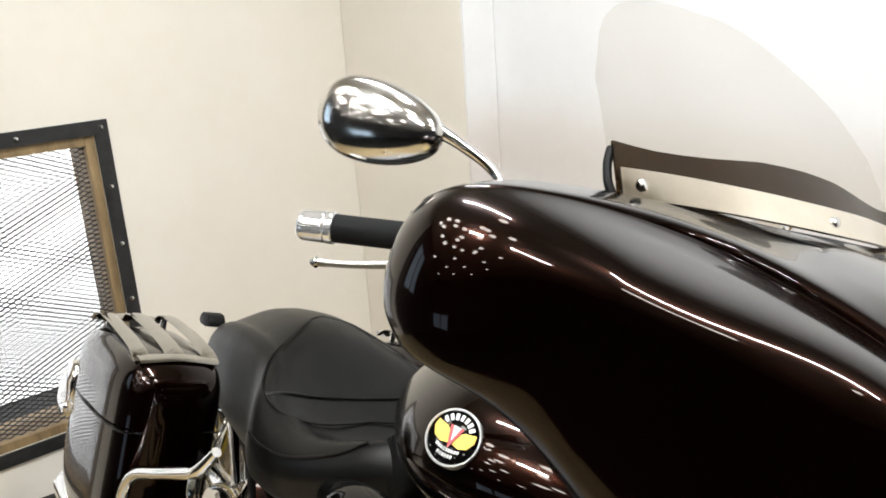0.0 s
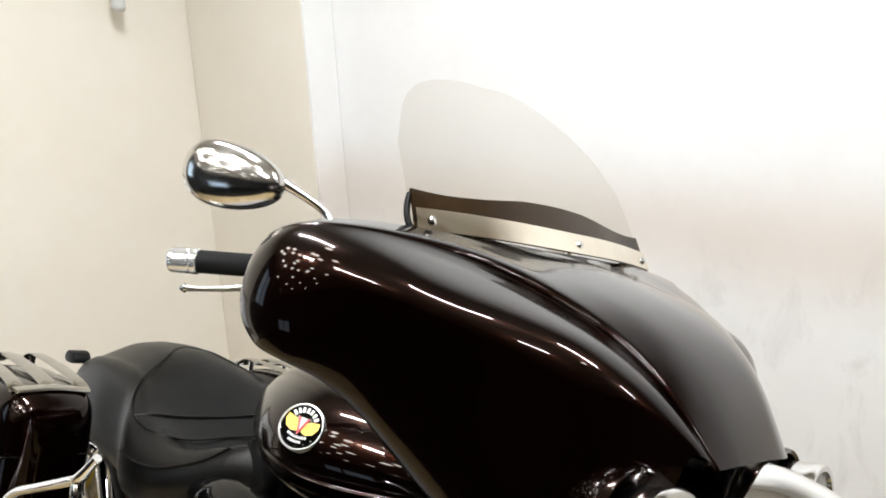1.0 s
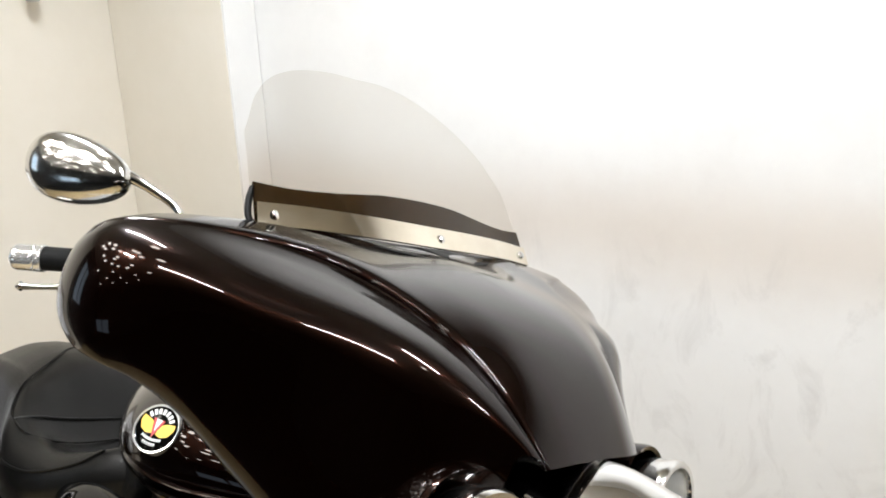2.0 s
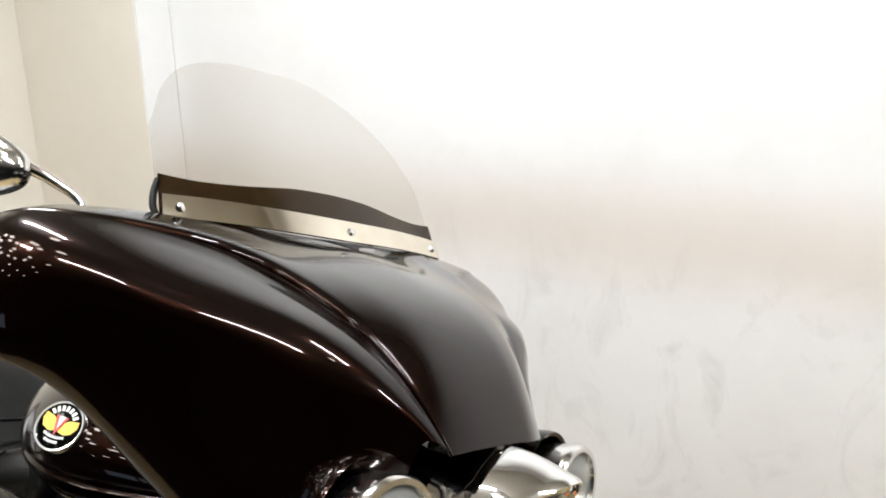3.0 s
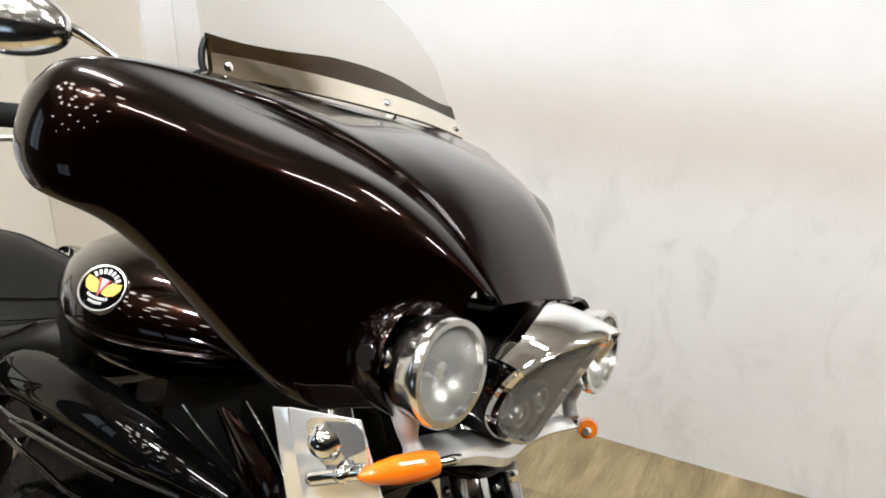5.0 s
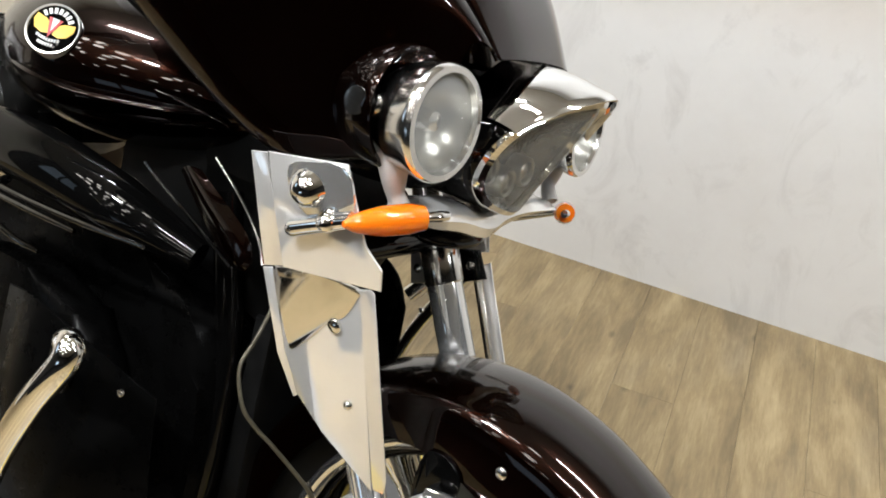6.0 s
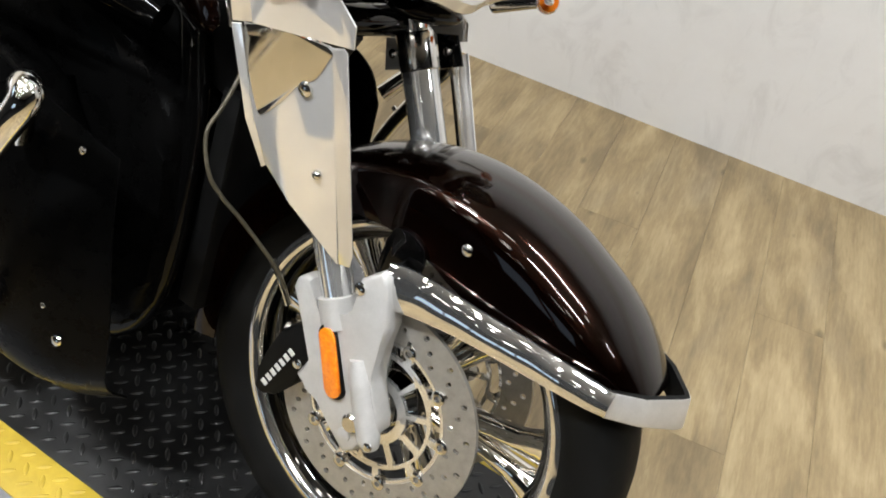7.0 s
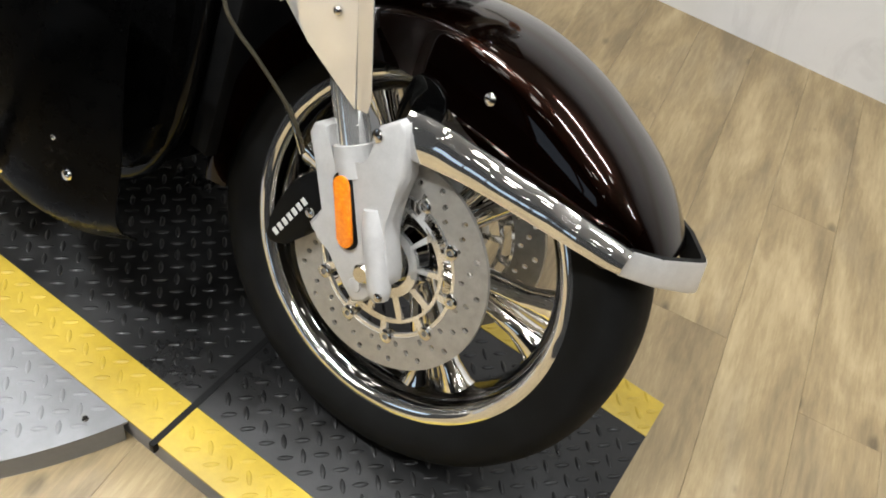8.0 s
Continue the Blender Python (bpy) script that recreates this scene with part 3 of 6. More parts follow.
for row in range(4):
    for col in range(4):
        lamp_rnd = random.Random(900 + 10 * row + col)
        SPOTS.append((-1.75 + 0.50 * col + lamp_rnd.uniform(-0.2, 0.2), -0.72 - 0.52 * row + lamp_rnd.uniform(-0.2, 0.2)))
spot = tagged(new("ceiling_spot"), "small round lit spot lamp under the ceiling", "ceiling lamp", "ceiling spots")
part("housing", lathe([(0, 0.06), (0.105, 0.06), (0.11, 0.05), (0.11, 0.0), (0.104, -0.004), (0.098, 0.004), (0.090, 0.012), (0, 0.014)], 20, pose(0, 0, 0, 90)), WHITE, spot)
part("bulb", lathe([(0, -0.004), (0.05, -0.002), (0.078, 0.004), (0.086, 0.012)], 16, pose(0, 0, 0, 90)), BULB, spot, "glowing bulb")
spot.matrix_world = pose(SPOTS[0][0], SPOTS[0][1], CEIL - 0.06)
for px, py in SPOTS[1:]:
    copy_thing(spot, pose(px, py, CEIL - 0.06))
for tx, ty, tl, watts in TUBES:
    tube = tagged(new("tube_fitting"), "white ceiling batten holding a fluorescent tube", "ceiling lamp", "tube fittings")
    h = tl / 2
    part("body", box(-h, h, -0.02, 0.02, 0.02, 0.05, 0.006), WHITE, tube)
    for k in (-1, 1):
        part("end_cap", box(k * (h + 0.02) - 0.018, k * (h + 0.02) + 0.018, -0.03, 0.03, -0.02, 0.2, 0.004), WHITE, tube)
    tube.matrix_world = pose(tx, ty, CEIL - 0.2, 0, 0, 6.6)

# ------------------------------------------------------------ the turntable and its runway
HP = 0.052
DECK = pose(0, 0, 0, 0, 0, 2.4)
deck = tagged(new("display_runway"), "black tread-plate runway with yellow painted edges", "platform")
deck.matrix_world = DECK
X0, XS, X1, Y0, Y1, YB = -2.6, -0.178, 0.400, -0.228, 0.342, 0.078
TH = 0.006
for xa, xb in ((X0, XS - 0.005), (XS + 0.005, X1)):
    part("tread_plate", box(xa, xb, Y0 + YB, Y1 - YB, HP - TH, HP, 0.001), BLACKPLATE, deck, "black tread plate")
    part("edge_strip", box(xa, xb, Y0, Y0 + YB - 0.0005, HP - TH, HP, 0.001), YELLOW, deck, "yellow painted edge")
    part("edge_strip", box(xa, xb, Y1 - YB + 0.0005, Y1, HP - TH, HP, 0.001), YELLOW, deck, "yellow painted edge")
part("side_rail", box(X0, X1, Y0 + 0.001, Y0 + 0.006, 0.0, HP - TH, 0.001), ALU, deck, "bare aluminium side")
part("side_rail", box(X0, X1, Y1 - 0.006, Y1 - 0.001, 0.0, HP - TH, 0.001), ALU, deck)
part("end_rail", box(X1 - 0.006, X1 - 0.001, Y0 + 0.006, Y1 - 0.006, 0.0, HP - TH, 0.001), BLACKPLATE, deck)
part("joint_strip", box(XS - 0.0048, XS + 0.0048, Y0 - 0.008, Y1 - 0.002, HP - 0.02, HP + 0.0015, 0.0012), PLASTIC, deck, "black rubber joint strip")

# raised lugs of the tread plate, crosswise in turn
lug_bm = bmesh.new()
lr = 0.0125
rings = []
for u, w, h in ((-1, 0.05, 0.0), (-0.8, 0.5, 0.6), (-0.4, 0.9, 1.0), (0, 1.0, 1.0), (0.4, 0.9, 1.0), (0.8, 0.5, 0.6), (1, 0.05, 0.0)):
    rings.append([(u * lr, -0.0042 * w, 0), (u * lr, -0.0018 * w, 0.0025 * h), (u * lr, 0.0018 * w, 0.0025 * h), (u * lr, 0.0042 * w, 0)])
ring_grid(lug_bm, rings)
bmesh.ops.remove_doubles(lug_bm, verts=lug_bm.verts, dist=1e-6)
LUG = [v.co.copy() for v in lug_bm.verts]
LUGF = [[v.index for v in f.verts] for f in lug_bm.faces] if not lug_bm.verts.index_update() else []
lug_bm.free()


def lugs(name, xa, xb, ya, yb, inside, material, parent, z, pitch=0.0262):
    """All the lugs of one stretch of plate, a basket weave laid slantwise, joined."""
    vs, fs = [], []
    k45 = math.sqrt(0.5)
    reach = int((abs(xa) + abs(xb) + abs(ya) + abs(yb)) / pitch) + 2
    for i in range(-reach, reach):
        for j in range(-reach, reach):
            x, y = (i - j) * pitch * k45, (i + j) * pitch * k45
            if not (xa + 0.007 < x < xb - 0.007 and ya + 0.007 < y < yb - 0.007 and inside(x, y)):
                continue
            k = len(vs)
            c, d = (k45, k45) if (i + j) % 2 else (k45, -k45)
            for co in LUG:
                vs.append((x + c * co.x - d * co.y, y + d * co.x + c * co.y, z + co.z - 0.0001))
            fs.extend([k + q for q in f] for f in LUGF)
    me = bpy.data.meshes.new("mesh")
    me.from_pydata(vs, [], fs)
    me.materials.append(material)
    for f in me.polygons:
        f.use_smooth = True
    ob = tagged(new(name, me), kind="stuff")
    ob.parent = parent
    return ob


always = lambda x, y: abs(x - XS) > 0.017
lugs("tread_pattern", X0, X1, Y0 + YB, Y1 - YB, always, BLACKPLATE, deck, HP)
lugs("tread_pattern", X0, X1, Y0, Y0 + YB, always, YELLOW, deck, HP)
lugs("tread_pattern", X0, X1, Y1 - YB, Y1, always, YELLOW, deck, HP)

# round turntable top on either side of the runway
table = tagged(new("turntable"), "round silver tread-plate turntable top", "turntable")
table.matrix_world = DECK
TCX, TCY, TR = -0.93, 0.057, 0.755
for side in (-1, 1):
    edge = Y0 - 0.001 if side < 0 else Y1 + 0.001
    a0 = math.asin(abs(edge - TCY) / TR)
    arc = [(TCX + TR * math.cos(w), TCY + side * TR * math.sin(w)) for w in np.linspace(a0, math.pi - a0, 90)]
    bm = bmesh.new()
    a = [bm.verts.new((x, y, HP - TH)) for x, y in arc]
    b = [bm.verts.new((x, y, HP - 0.001)) for x, y in arc]
    bm.faces.new(b)
    bm.faces.new(a[::-1])
    for i in range(len(arc)):
        j = (i + 1) % len(arc)
        bm.faces.new((a[i], a[j], b[j], b[i]))
    part("top_plate", bm, ALU, table, "silver tread plate", smooth=False)
    bm = bmesh.new()
    skirt = [[(TCX + (TR - d) * math.cos(w), TCY + side * (TR - d) * math.sin(w), z) for w in np.linspace(a0 + 0.01, math.pi - a0 - 0.01, 90)] for d, z in ((0.001, HP - TH), (0.001, 0.0), (0.006, 0.0), (0.006, HP - TH))]
    ring_grid(bm, skirt)
    part("skirt", bm, ALU, table, "bent aluminium rim")
    y_lo, y_hi = (TCY - TR, edge) if side < 0 else (edge, TCY + TR)
    lugs("tread_pattern", TCX - TR, TCX + TR, y_lo, y_hi, lambda x, y: math.hypot(x - TCX, y - TCY) < TR - 0.018, ALU, table, HP - 0.001)
    for w in np.linspace(a0 + 0.07, math.pi - a0 - 0.07, 9):
        part("rivet", lathe([(0, 0.0015), (0.004, 0.0015), (0.0055, 0.0), (0.0055, -0.001)], 12, pose(TCX + (TR - 0.03) * math.cos(w), TCY + side * (TR - 0.03) * math.sin(w), HP - 0.001, 90)), CHROME_WORN, table)

# ------------------------------------------------------------ the motorcycle, leaning on its stand
# own axes: x ahead, y to its left, z up, from the front tyre's contact
LEAN_ANGLE = -18.70
BIKE = tagged(new("motorcycle"), "dark maroon touring motorcycle with chrome trim, leaning on the runway", "motorcycle")
BIKE.matrix_world = pose(0, 0, HP, LEAN_ANGLE) @ pose(0, 0, 0, 0, 0, -1.3)
HUB = Vector((0, 0, 0.32))


def mirrored(points):
    return [(x, -y, z) for x, y, z in points]


# front wheel
def wheel_profile():
    half = [(0.246, 0.0475), (0.2445, 0.0512), (0.240, 0.0526), (0.2345, 0.0524), (0.2295, 0.0500), (0.2265, 0.0455), (0.2250, 0.0415)]
    return half


def barrel_profile():
    half = [(0.2250, 0.0413), (0.2195, 0.037), (0.2145, 0.030), (0.210, 0.018), (0.208, 0.0)]
    return [(r, -y) for r, y in half] + [(r, y) for r, y in half[::-1][1:]] + [(0.236, 0.040), (0.224, 0.028), (0.219, 0.0), (0.224, -0.028), (0.236, -0.040)]


MH = Matrix.Translation(HUB)
# the barrel's dark reflections are put into a darker chrome than the lip
front_wheel = part("front_wheel", lathe(barrel_profile(), 128, MH, closed=True), DARK_CHROME, BIKE, "chrome wheel with wide spokes")
for s in (-1, 1):
    part("rim_lip", lathe([(r, s * y) for r, y in wheel_profile()] + [(0.236, s * 0.040)], 128, MH, closed=True), CHROME_WAVY, front_wheel, "bright chrome rim lip")
tyre_prof = [(0.236, -0.044), (0.246, -0.0515), (0.256, -0.058), (0.272, -0.0635), (0.288, -0.0635), (0.300, -0.058), (0.3105, -0.045), (0.317, -0.028), (0.3195, -0.010),
             (0.3195, 0.010), (0.317, 0.028), (0.3105, 0.045), (0.300, 0.058), (0.288, 0.0635), (0.272, 0.0635), (0.256, 0.058), (0.246, 0.0515), (0.236, 0.044)]
tyre = part("tyre", lathe(tyre_prof, 160, MH), RUBBER, front_wheel, "black rubber tyre")
part("hub", lathe([(0, -0.050), (0.019, -0.050), (0.021, -0.072), (0.0235, -0.086), (0.0265, -0.086), (0.030, -0.080), (0.033, -0.062), (0.045, -0.05), (0.05, -0.03), (0.04, -0.015), (0.04, 0.015), (0.05, 0.03), (0.045, 0.05), (0.033, 0.062), (0.030, 0.080), (0.0265, 0.086), (0.0235, 0.086), (0.021, 0.072), (0.019, 0.050), (0, 0.050)], 48, MH), CHROME, front_wheel)


def spoke(angle):
    """A broad chrome spoke, forked towards the rim."""
    bm = bmesh.new()
    rot = Matrix.Translation(HUB) @ Matrix.Rotation(angle, 4, "Y")
    for s in (-1, 1):
        rings = []
        for r, c, w, d in ((0.036, 0.004, 0.014, 0.026), (0.08, 0.010, 0.014, 0.022), (0.13, 0.016, 0.015, 0.018), (0.17, 0.022, 0.017, 0.017), (0.196, 0.030, 0.024, 0.019), (0.209, 0.038, 0.033, 0.022)):
            c = s * c
            rings.append([rot @ Vector((r, d * math.sin(q), c + w * math.cos(q))) for q in np.linspace(0, 2 * math.pi, 12, endpoint=False)])
        ring_grid(bm, rings, closed=True, caps=True)
    return bm


for k in range(6):
    part("spoke", spoke(radians(-2 + 60 * k)), CHROME, front_wheel)


def brake_disc(y):
    """A drilled ring of steel."""
    bm = bmesh.new()
    nang, radii = 108, [0.104, 0.1088, 0.1180, 0.1206, 0.1298, 0.1324, 0.1416, 0.15]
    holes = {}
    rims = {}
    for k in range(54):
        holes[2 * k, (1, 3, 5)[k % 3]] = True
    for th in (-0.003, 0.003):
        vs = [[bm.verts.new((r * math.cos(2 * math.pi * a / nang), y + th, r * math.sin(2 * math.pi * a / nang) + 0.32)) for a in range(nang)] for r in radii]
        for i in range(len(radii) - 1):
            for a in range(nang):
                b = (a + 1) % nang
                quad = (vs[i][a], vs[i][b], vs[i + 1][b], vs[i + 1][a])
                if not holes.get((a, i)):
                    bm.faces.new(quad)
                    continue
                c = sum((v.co for v in quad), Vector()) / 4
                mids = []
                for v, w in zip(quad, quad[1:] + quad[:1]):
                    mids += [c + (v.co - c) * 0.74, c + ((v.co + w.co) / 2 - c) * 0.97]
                ring = [bm.verts.new(q) for q in mids]
                if (a, i) in rims:
                    for j in range(8):
                        bm.faces.new((rims[a, i][j], rims[a, i][(j + 1) % 8], ring[(j + 1) % 8], ring[j]))
                rims[a, i] = ring
                for j in range(4):
                    v, w = quad[j], quad[(j + 1) % 4]
                    p0, p1, p2 = ring[2 * j], ring[2 * j + 1], ring[(2 * j + 2) % 8]
                    bm.faces.new((v, w, p1))
                    bm.faces.new((v, p1, p0))
                    bm.faces.new((w, p2, p1))
    for r in (0.104, 0.15):
        ring_grid(bm, [[(r * math.cos(w), y + t, r * math.sin(w) + 0.32) for w in np.linspace(0, 2 * math.pi, nang, endpoint=False)] for t in (-0.003, 0.003)], closed=True)
    bmesh.ops.remove_doubles(bm, verts=bm.verts, dist=1e-5)
    return bm


def disc_carrier(y):
    """The inner star that carries the disc: a ring with windows."""
    bm = bmesh.new()
    n = 60
    for t in (-0.003, 0.003):
        def P(r, a):
            return bm.verts.new((r * math.cos(2 * math.pi * a / n), y + t, r * math.sin(2 * math.pi * a / n) + 0.32))
        rad = [0.036, 0.047, 0.049, 0.080, 0.0845, 0.099, 0.1015, 0.1055]
        vs = [[P(r, a) for a in range(n)] for r in rad]
        for i in range(len(rad) - 1):
            for a in range(n):
                if (i == 2 and (a + 3) % 6 != 0) or (i == 4 and a % 6 != 0):
                    continue
                b = (a + 1) % n
                bm.faces.new((vs[i][a], vs[i][b], vs[i + 1][b], vs[i + 1][a]))
    for r in (0.036, 0.1055):
        ring_grid(bm, [[(r * math.cos(w), y + t, r * math.sin(w) + 0.32) for w in np.linspace(0, 2 * math.pi, n, endpoint=False)] for t in (-0.003, 0.003)], closed=True)
    bmesh.ops.remove_doubles(bm, verts=bm.verts, dist=1e-5)
    return bm


for y in (-0.0805, 0.0805):
    part("brake_disc", brake_disc(y), DISC, front_wheel, "drilled steel brake disc", smooth=False)
    part("disc_carrier", disc_carrier(y + 0.001), CHROME_TUBE, front_wheel, smooth=False)
    for k in range(10):
        w = 2 * math.pi * (k + 0.17) / 10
        s = -1 if y < 0 else 1
        part("disc_bobbin", lathe([(0.004, s * 0.006), (0.0065, s * 0.0065), (0.0095, s * 0.005), (0.0105, 0.0), (0.0105, -s * 0.004)], 16, Matrix.Translation((0.1045 * math.cos(w), y, 0.32 + 0.1045 * math.sin(w)))), CHROME_WORN, front_wheel)

# fork
RAKE = math.tan(radians(29.5))


def fork_at(z, y, off=0.0):
    return (-0.012 - (z - 0.32) * RAKE + off, y, z)


SHROUD_LOW = [(-0.2195, 0.7635), (-0.1141, 0.7755), (-0.1084, 0.7723), (-0.0833, 0.5033), (-0.1167, 0.5305), (-0.1538, 0.5598), (-0.1907, 0.6012), (-0.2067, 0.6543)]
SHROUD_FRONT = [(-0.1134, 0.7758), (-0.0973, 0.7791), (-0.0930, 0.7748), (-0.0665, 0.5216), (-0.0690, 0.5021), (-0.0826, 0.5037), (-0.1078, 0.7726)]
SHROUD_REAR = [(-0.2308, 0.7616), (-0.2199, 0.7634), (-0.2071, 0.6541), (-0.1911, 0.5944), (-0.1972, 0.5899), (-0.2162, 0.6502)]
SHROUD_TOP = [(-0.2226, 0.8967), (-0.1276, 0.9096), (-0.1197, 0.8794), (-0.1051, 0.8277), (-0.0841, 0.8071), (-0.0842, 0.7827), (-0.0942, 0.7822), (-0.2062, 0.7676), (-0.2164, 0.8379)]
SHROUD_TOP_REAR = [(-0.2399, 0.8955), (-0.2229, 0.8966), (-0.2168, 0.8378), (-0.2065, 0.7674), (-0.2293, 0.7642), (-0.2345, 0.8323)]
for s in (-1, 1):
    off = 0.0 if s < 0 else 0.030
    fork = part("fork_leg", sweep([fork_at(0.40, s * 0.105, off * 0.4), fork_at(0.56, s * 0.105, off), fork_at(0.9, s * 0.105, off)], 0.0215, 24, 4), CHROME_TUBE, BIKE, "chrome fork tube")
    part("sleeve", sweep([fork_at(z, s * 0.107, off) for z in (0.565, 0.572, 0.735, 0.74)], [0.0235, 0.0255, 0.0255, 0.0245], 32, 4), CHROME_TUBE, fork)
    part("collar", sweep([fork_at(z, s * 0.107, off) for z in (0.692, 0.695, 0.734, 0.737)], [0.0260, 0.0278, 0.0278, 0.0265], 32, 4), CHROME_WORN, fork)
    low = plate([(-0.113, 0.406), (-0.139, 0.441), (-0.137, 0.455), (-0.127, 0.464), (-0.115, 0.465), (-0.095, 0.423), (-0.086, 0.425), (-0.063, 0.440), (-0.057, 0.446), (-0.043, 0.457), (-0.054, 0.485), (-0.051, 0.501), (-0.028, 0.523), (-0.020, 0.520), (-0.014, 0.507), (0.004, 0.462), (0.001, 0.430), (-0.002, 0.394), (0.007, 0.382), (0.031, 0.341), (0.036, 0.324), (0.014, 0.282), (-0.002, 0.270), (-0.018, 0.284), (-0.056, 0.319), (-0.078, 0.325), (-0.092, 0.325), (-0.099, 0.332), (-0.095, 0.343), (-0.080, 0.360)], s * 0.128, s * 0.094, 0.005)
    part("slider", low, SILVER, fork, "silver painted fork slider", sharp=50)
    leg = sweep([(-0.022, s * 0.126, 0.402), (-0.010, s * 0.126, 0.379), (0.009, s * 0.126, 0.344), (0.027, s * 0.126, 0.312), (0.034, s * 0.126, 0.300)], [0.010, 0.0145, 0.0150, 0.0150, 0.0105], 18)
    part("slider_foot", leg, SILVER, fork)
    part("cap", sweep([fork_at(0.418, s * 0.107), fork_at(0.452, s * 0.107)], [0.027, 0.0255], 24, 3), SILVER, fork)
    part("screw", bolt(-0.047, s * 0.128, 0.490, 0.0085, 0.004, facing=s), CHROME_WORN, fork)
    part("screw", bolt(0.035, s * 0.139, 0.311, 0.0065, 0.003, facing=s), CHROME_WORN, fork)
    part("screw", bolt(-0.006, s * 0.128, 0.296, 0.010, 0.003, facing=s), SILVER, fork)
    part("screw", bolt(-0.101, s * 0.128, 0.345, 0.007, 0.003, facing=s), CHROME_WORN, fork)
    ax = Vector((-0.0525, s * 0.128, 0.380))
    d = Vector((0.042, 0, -0.078)).normalized()
    e = Vector((d.z, 0, -d.x))
    outl = []
    for w in np.linspace(0, 2 * math.pi, 28, endpoint=False):
        cx = 0.036 if math.cos(w) >= 0 else -0.036
        q = d * (cx + 0.0135 * math.cos(w)) + e * (0.0135 * math.sin(w))
        outl.append((ax.x + q.x, ax.z + q.z))
    part("reflector_base", plate(outl, s * 0.127, s * 0.1325, 0.001), PLASTIC, fork)
    cx, cz = ax.x, ax.z
    part("reflector", plate([(cx + (x - cx) * 0.88, cz + (z - cz) * 0.94) for x, z in outl], s * 0.1326, s * 0.137, 0.0015), AMBER2, fork, "amber side reflector")
    # chrome shrouds beside the fork: two panels, each with a folded rear flange, toed in towards the front
    tilt = (Matrix.Translation((0 if s < 0 else -0.004, -0.141 if s < 0 else 0.165, 0.512)) @ Matrix.Rotation(0 if s < 0 else -0.32, 4, "Y") @ Matrix.Rotation(0.30 if s < 0 else -0.02, 4, "X") @ Matrix.Translation((-0.12, 0, -0.512))
            @ Matrix.Rotation(-s * radians(7), 4, "Z") @ Matrix.Translation((0.12, 0, 0)))

    def fold(x, z, turn):
        """A leaf hinged on the upright line through x."""
        return tilt @ Matrix.Translation((x, 0, z)) @ Matrix.Rotation(-s * radians(turn), 4, "Z") @ Matrix.Translation((-x, 0, -z))

    if s < 0:
        low_sh = part("fork_shroud", plate(SHROUD_LOW, -0.0012, 0.0012, 0.0008, tilt), CHROME_SATIN, BIKE, "flat chrome fork shroud panel")
        part("front_flange", plate(SHROUD_FRONT, -0.0012, 0.0012, 0.0006, fold(-0.0916, 0.6583, 14)), CHROME_SATIN, low_sh)
        part("flange", plate(SHROUD_REAR, -0.0012, 0.0012, 0.0006, fold(-0.2067, 0.6543, 18)), CHROME_SATIN, low_sh)
        # separate plate drawn to the outline of the floor's reflection in the panel
        emb = rounded([(-0.2172, 0.7620), (-0.1145, 0.7740), (-0.1120, 0.7630), (-0.1277, 0.7338), (-0.1478, 0.7188), (-0.1674, 0.6927), (-0.1938, 0.6640), (-0.2016, 0.6693), (-0.2105, 0.7050)], 48)
        part("mirrored_patch", plate(emb, s * 0.0013, s * 0.0022, 0.0004, tilt), CHROME_WORN, low_sh, "chrome plate in the shape of a mirrored floor patch")
        for x, z in ((-0.1389, 0.7179), (-0.1184, 0.6185)):
            part("screw", bolt(x, s * 0.001, z, 0.009 if z > 0.65 else 0.006, 0.006, tilt, facing=s), CHROME_WORN, low_sh)
    else:
        low_sh = part("fork_shroud", plate([(-0.1756, 0.7192), (-0.1611, 0.7293), (-0.0993, 0.607), (-0.0604, 0.530), (-0.0757, 0.525), (-0.1146, 0.600)], 0.166, 0.169, 0.0008), CHROME_SATIN, BIKE, "narrow chrome fork shroud edge")
        part("flange", plate([(-0.1880, 0.7120), (-0.1762, 0.7190), (-0.1152, 0.600), (-0.0763, 0.525), (-0.0850, 0.521), (-0.1260, 0.595)], 0.164, 0.1665, 0.0008), CHROME_WORN, low_sh)
    top_sh = part("fork_shroud", plate(SHROUD_TOP, -0.0012, 0.0012, 0.0008, tilt @ Matrix.Translation((0, s * 0.003, 0))), CHROME_SATIN, BIKE, "flat chrome upper fork shroud panel")
    part("flange", plate(SHROUD_TOP_REAR, -0.0012, 0.0012, 0.0006, tilt @ Matrix.Translation((0, s * 0.003, 0)) @ Matrix.Translation((-0.2164, 0, 0.8379)) @ Matrix.Rotation(-s * radians(18), 4, "Z") @ Matrix.Translation((0.2164, 0, -0.8379))), CHROME_SATIN, top_sh)
    face = tilt @ Matrix.Translation((0, s * 0.0045, 0))
    recess = rounded([(-0.196, 0.890), (-0.168, 0.902), (-0.130, 0.906), (-0.118, 0.880), (-0.122, 0.848), (-0.142, 0.838), (-0.172, 0.842), (-0.192, 0.860)], 40)
    part("recess_plate", plate(recess, 0.0, s * 0.0025, 0.001, face), CHROME_TUBE, top_sh, "mirror-bright chrome plate")
    part("knob", lathe([(0.0, s * 0.020), (0.008, s * 0.019), (0.015, s * 0.014), (0.019, s * 0.006), (0.021, s * 0.002)], 28, face @ Matrix.Translation((-0.172, 0, 0.872))), CHROME, top_sh)
    part("knuckle", lathe([(0.0, s * 0.020), (0.006, s * 0.018), (0.011, s * 0.012), (0.012, s * 0.004), (0.009, s * 0.002)], 20, face @ Matrix.Translation((-0.145, 0, 0.846))), CHROME, top_sh)

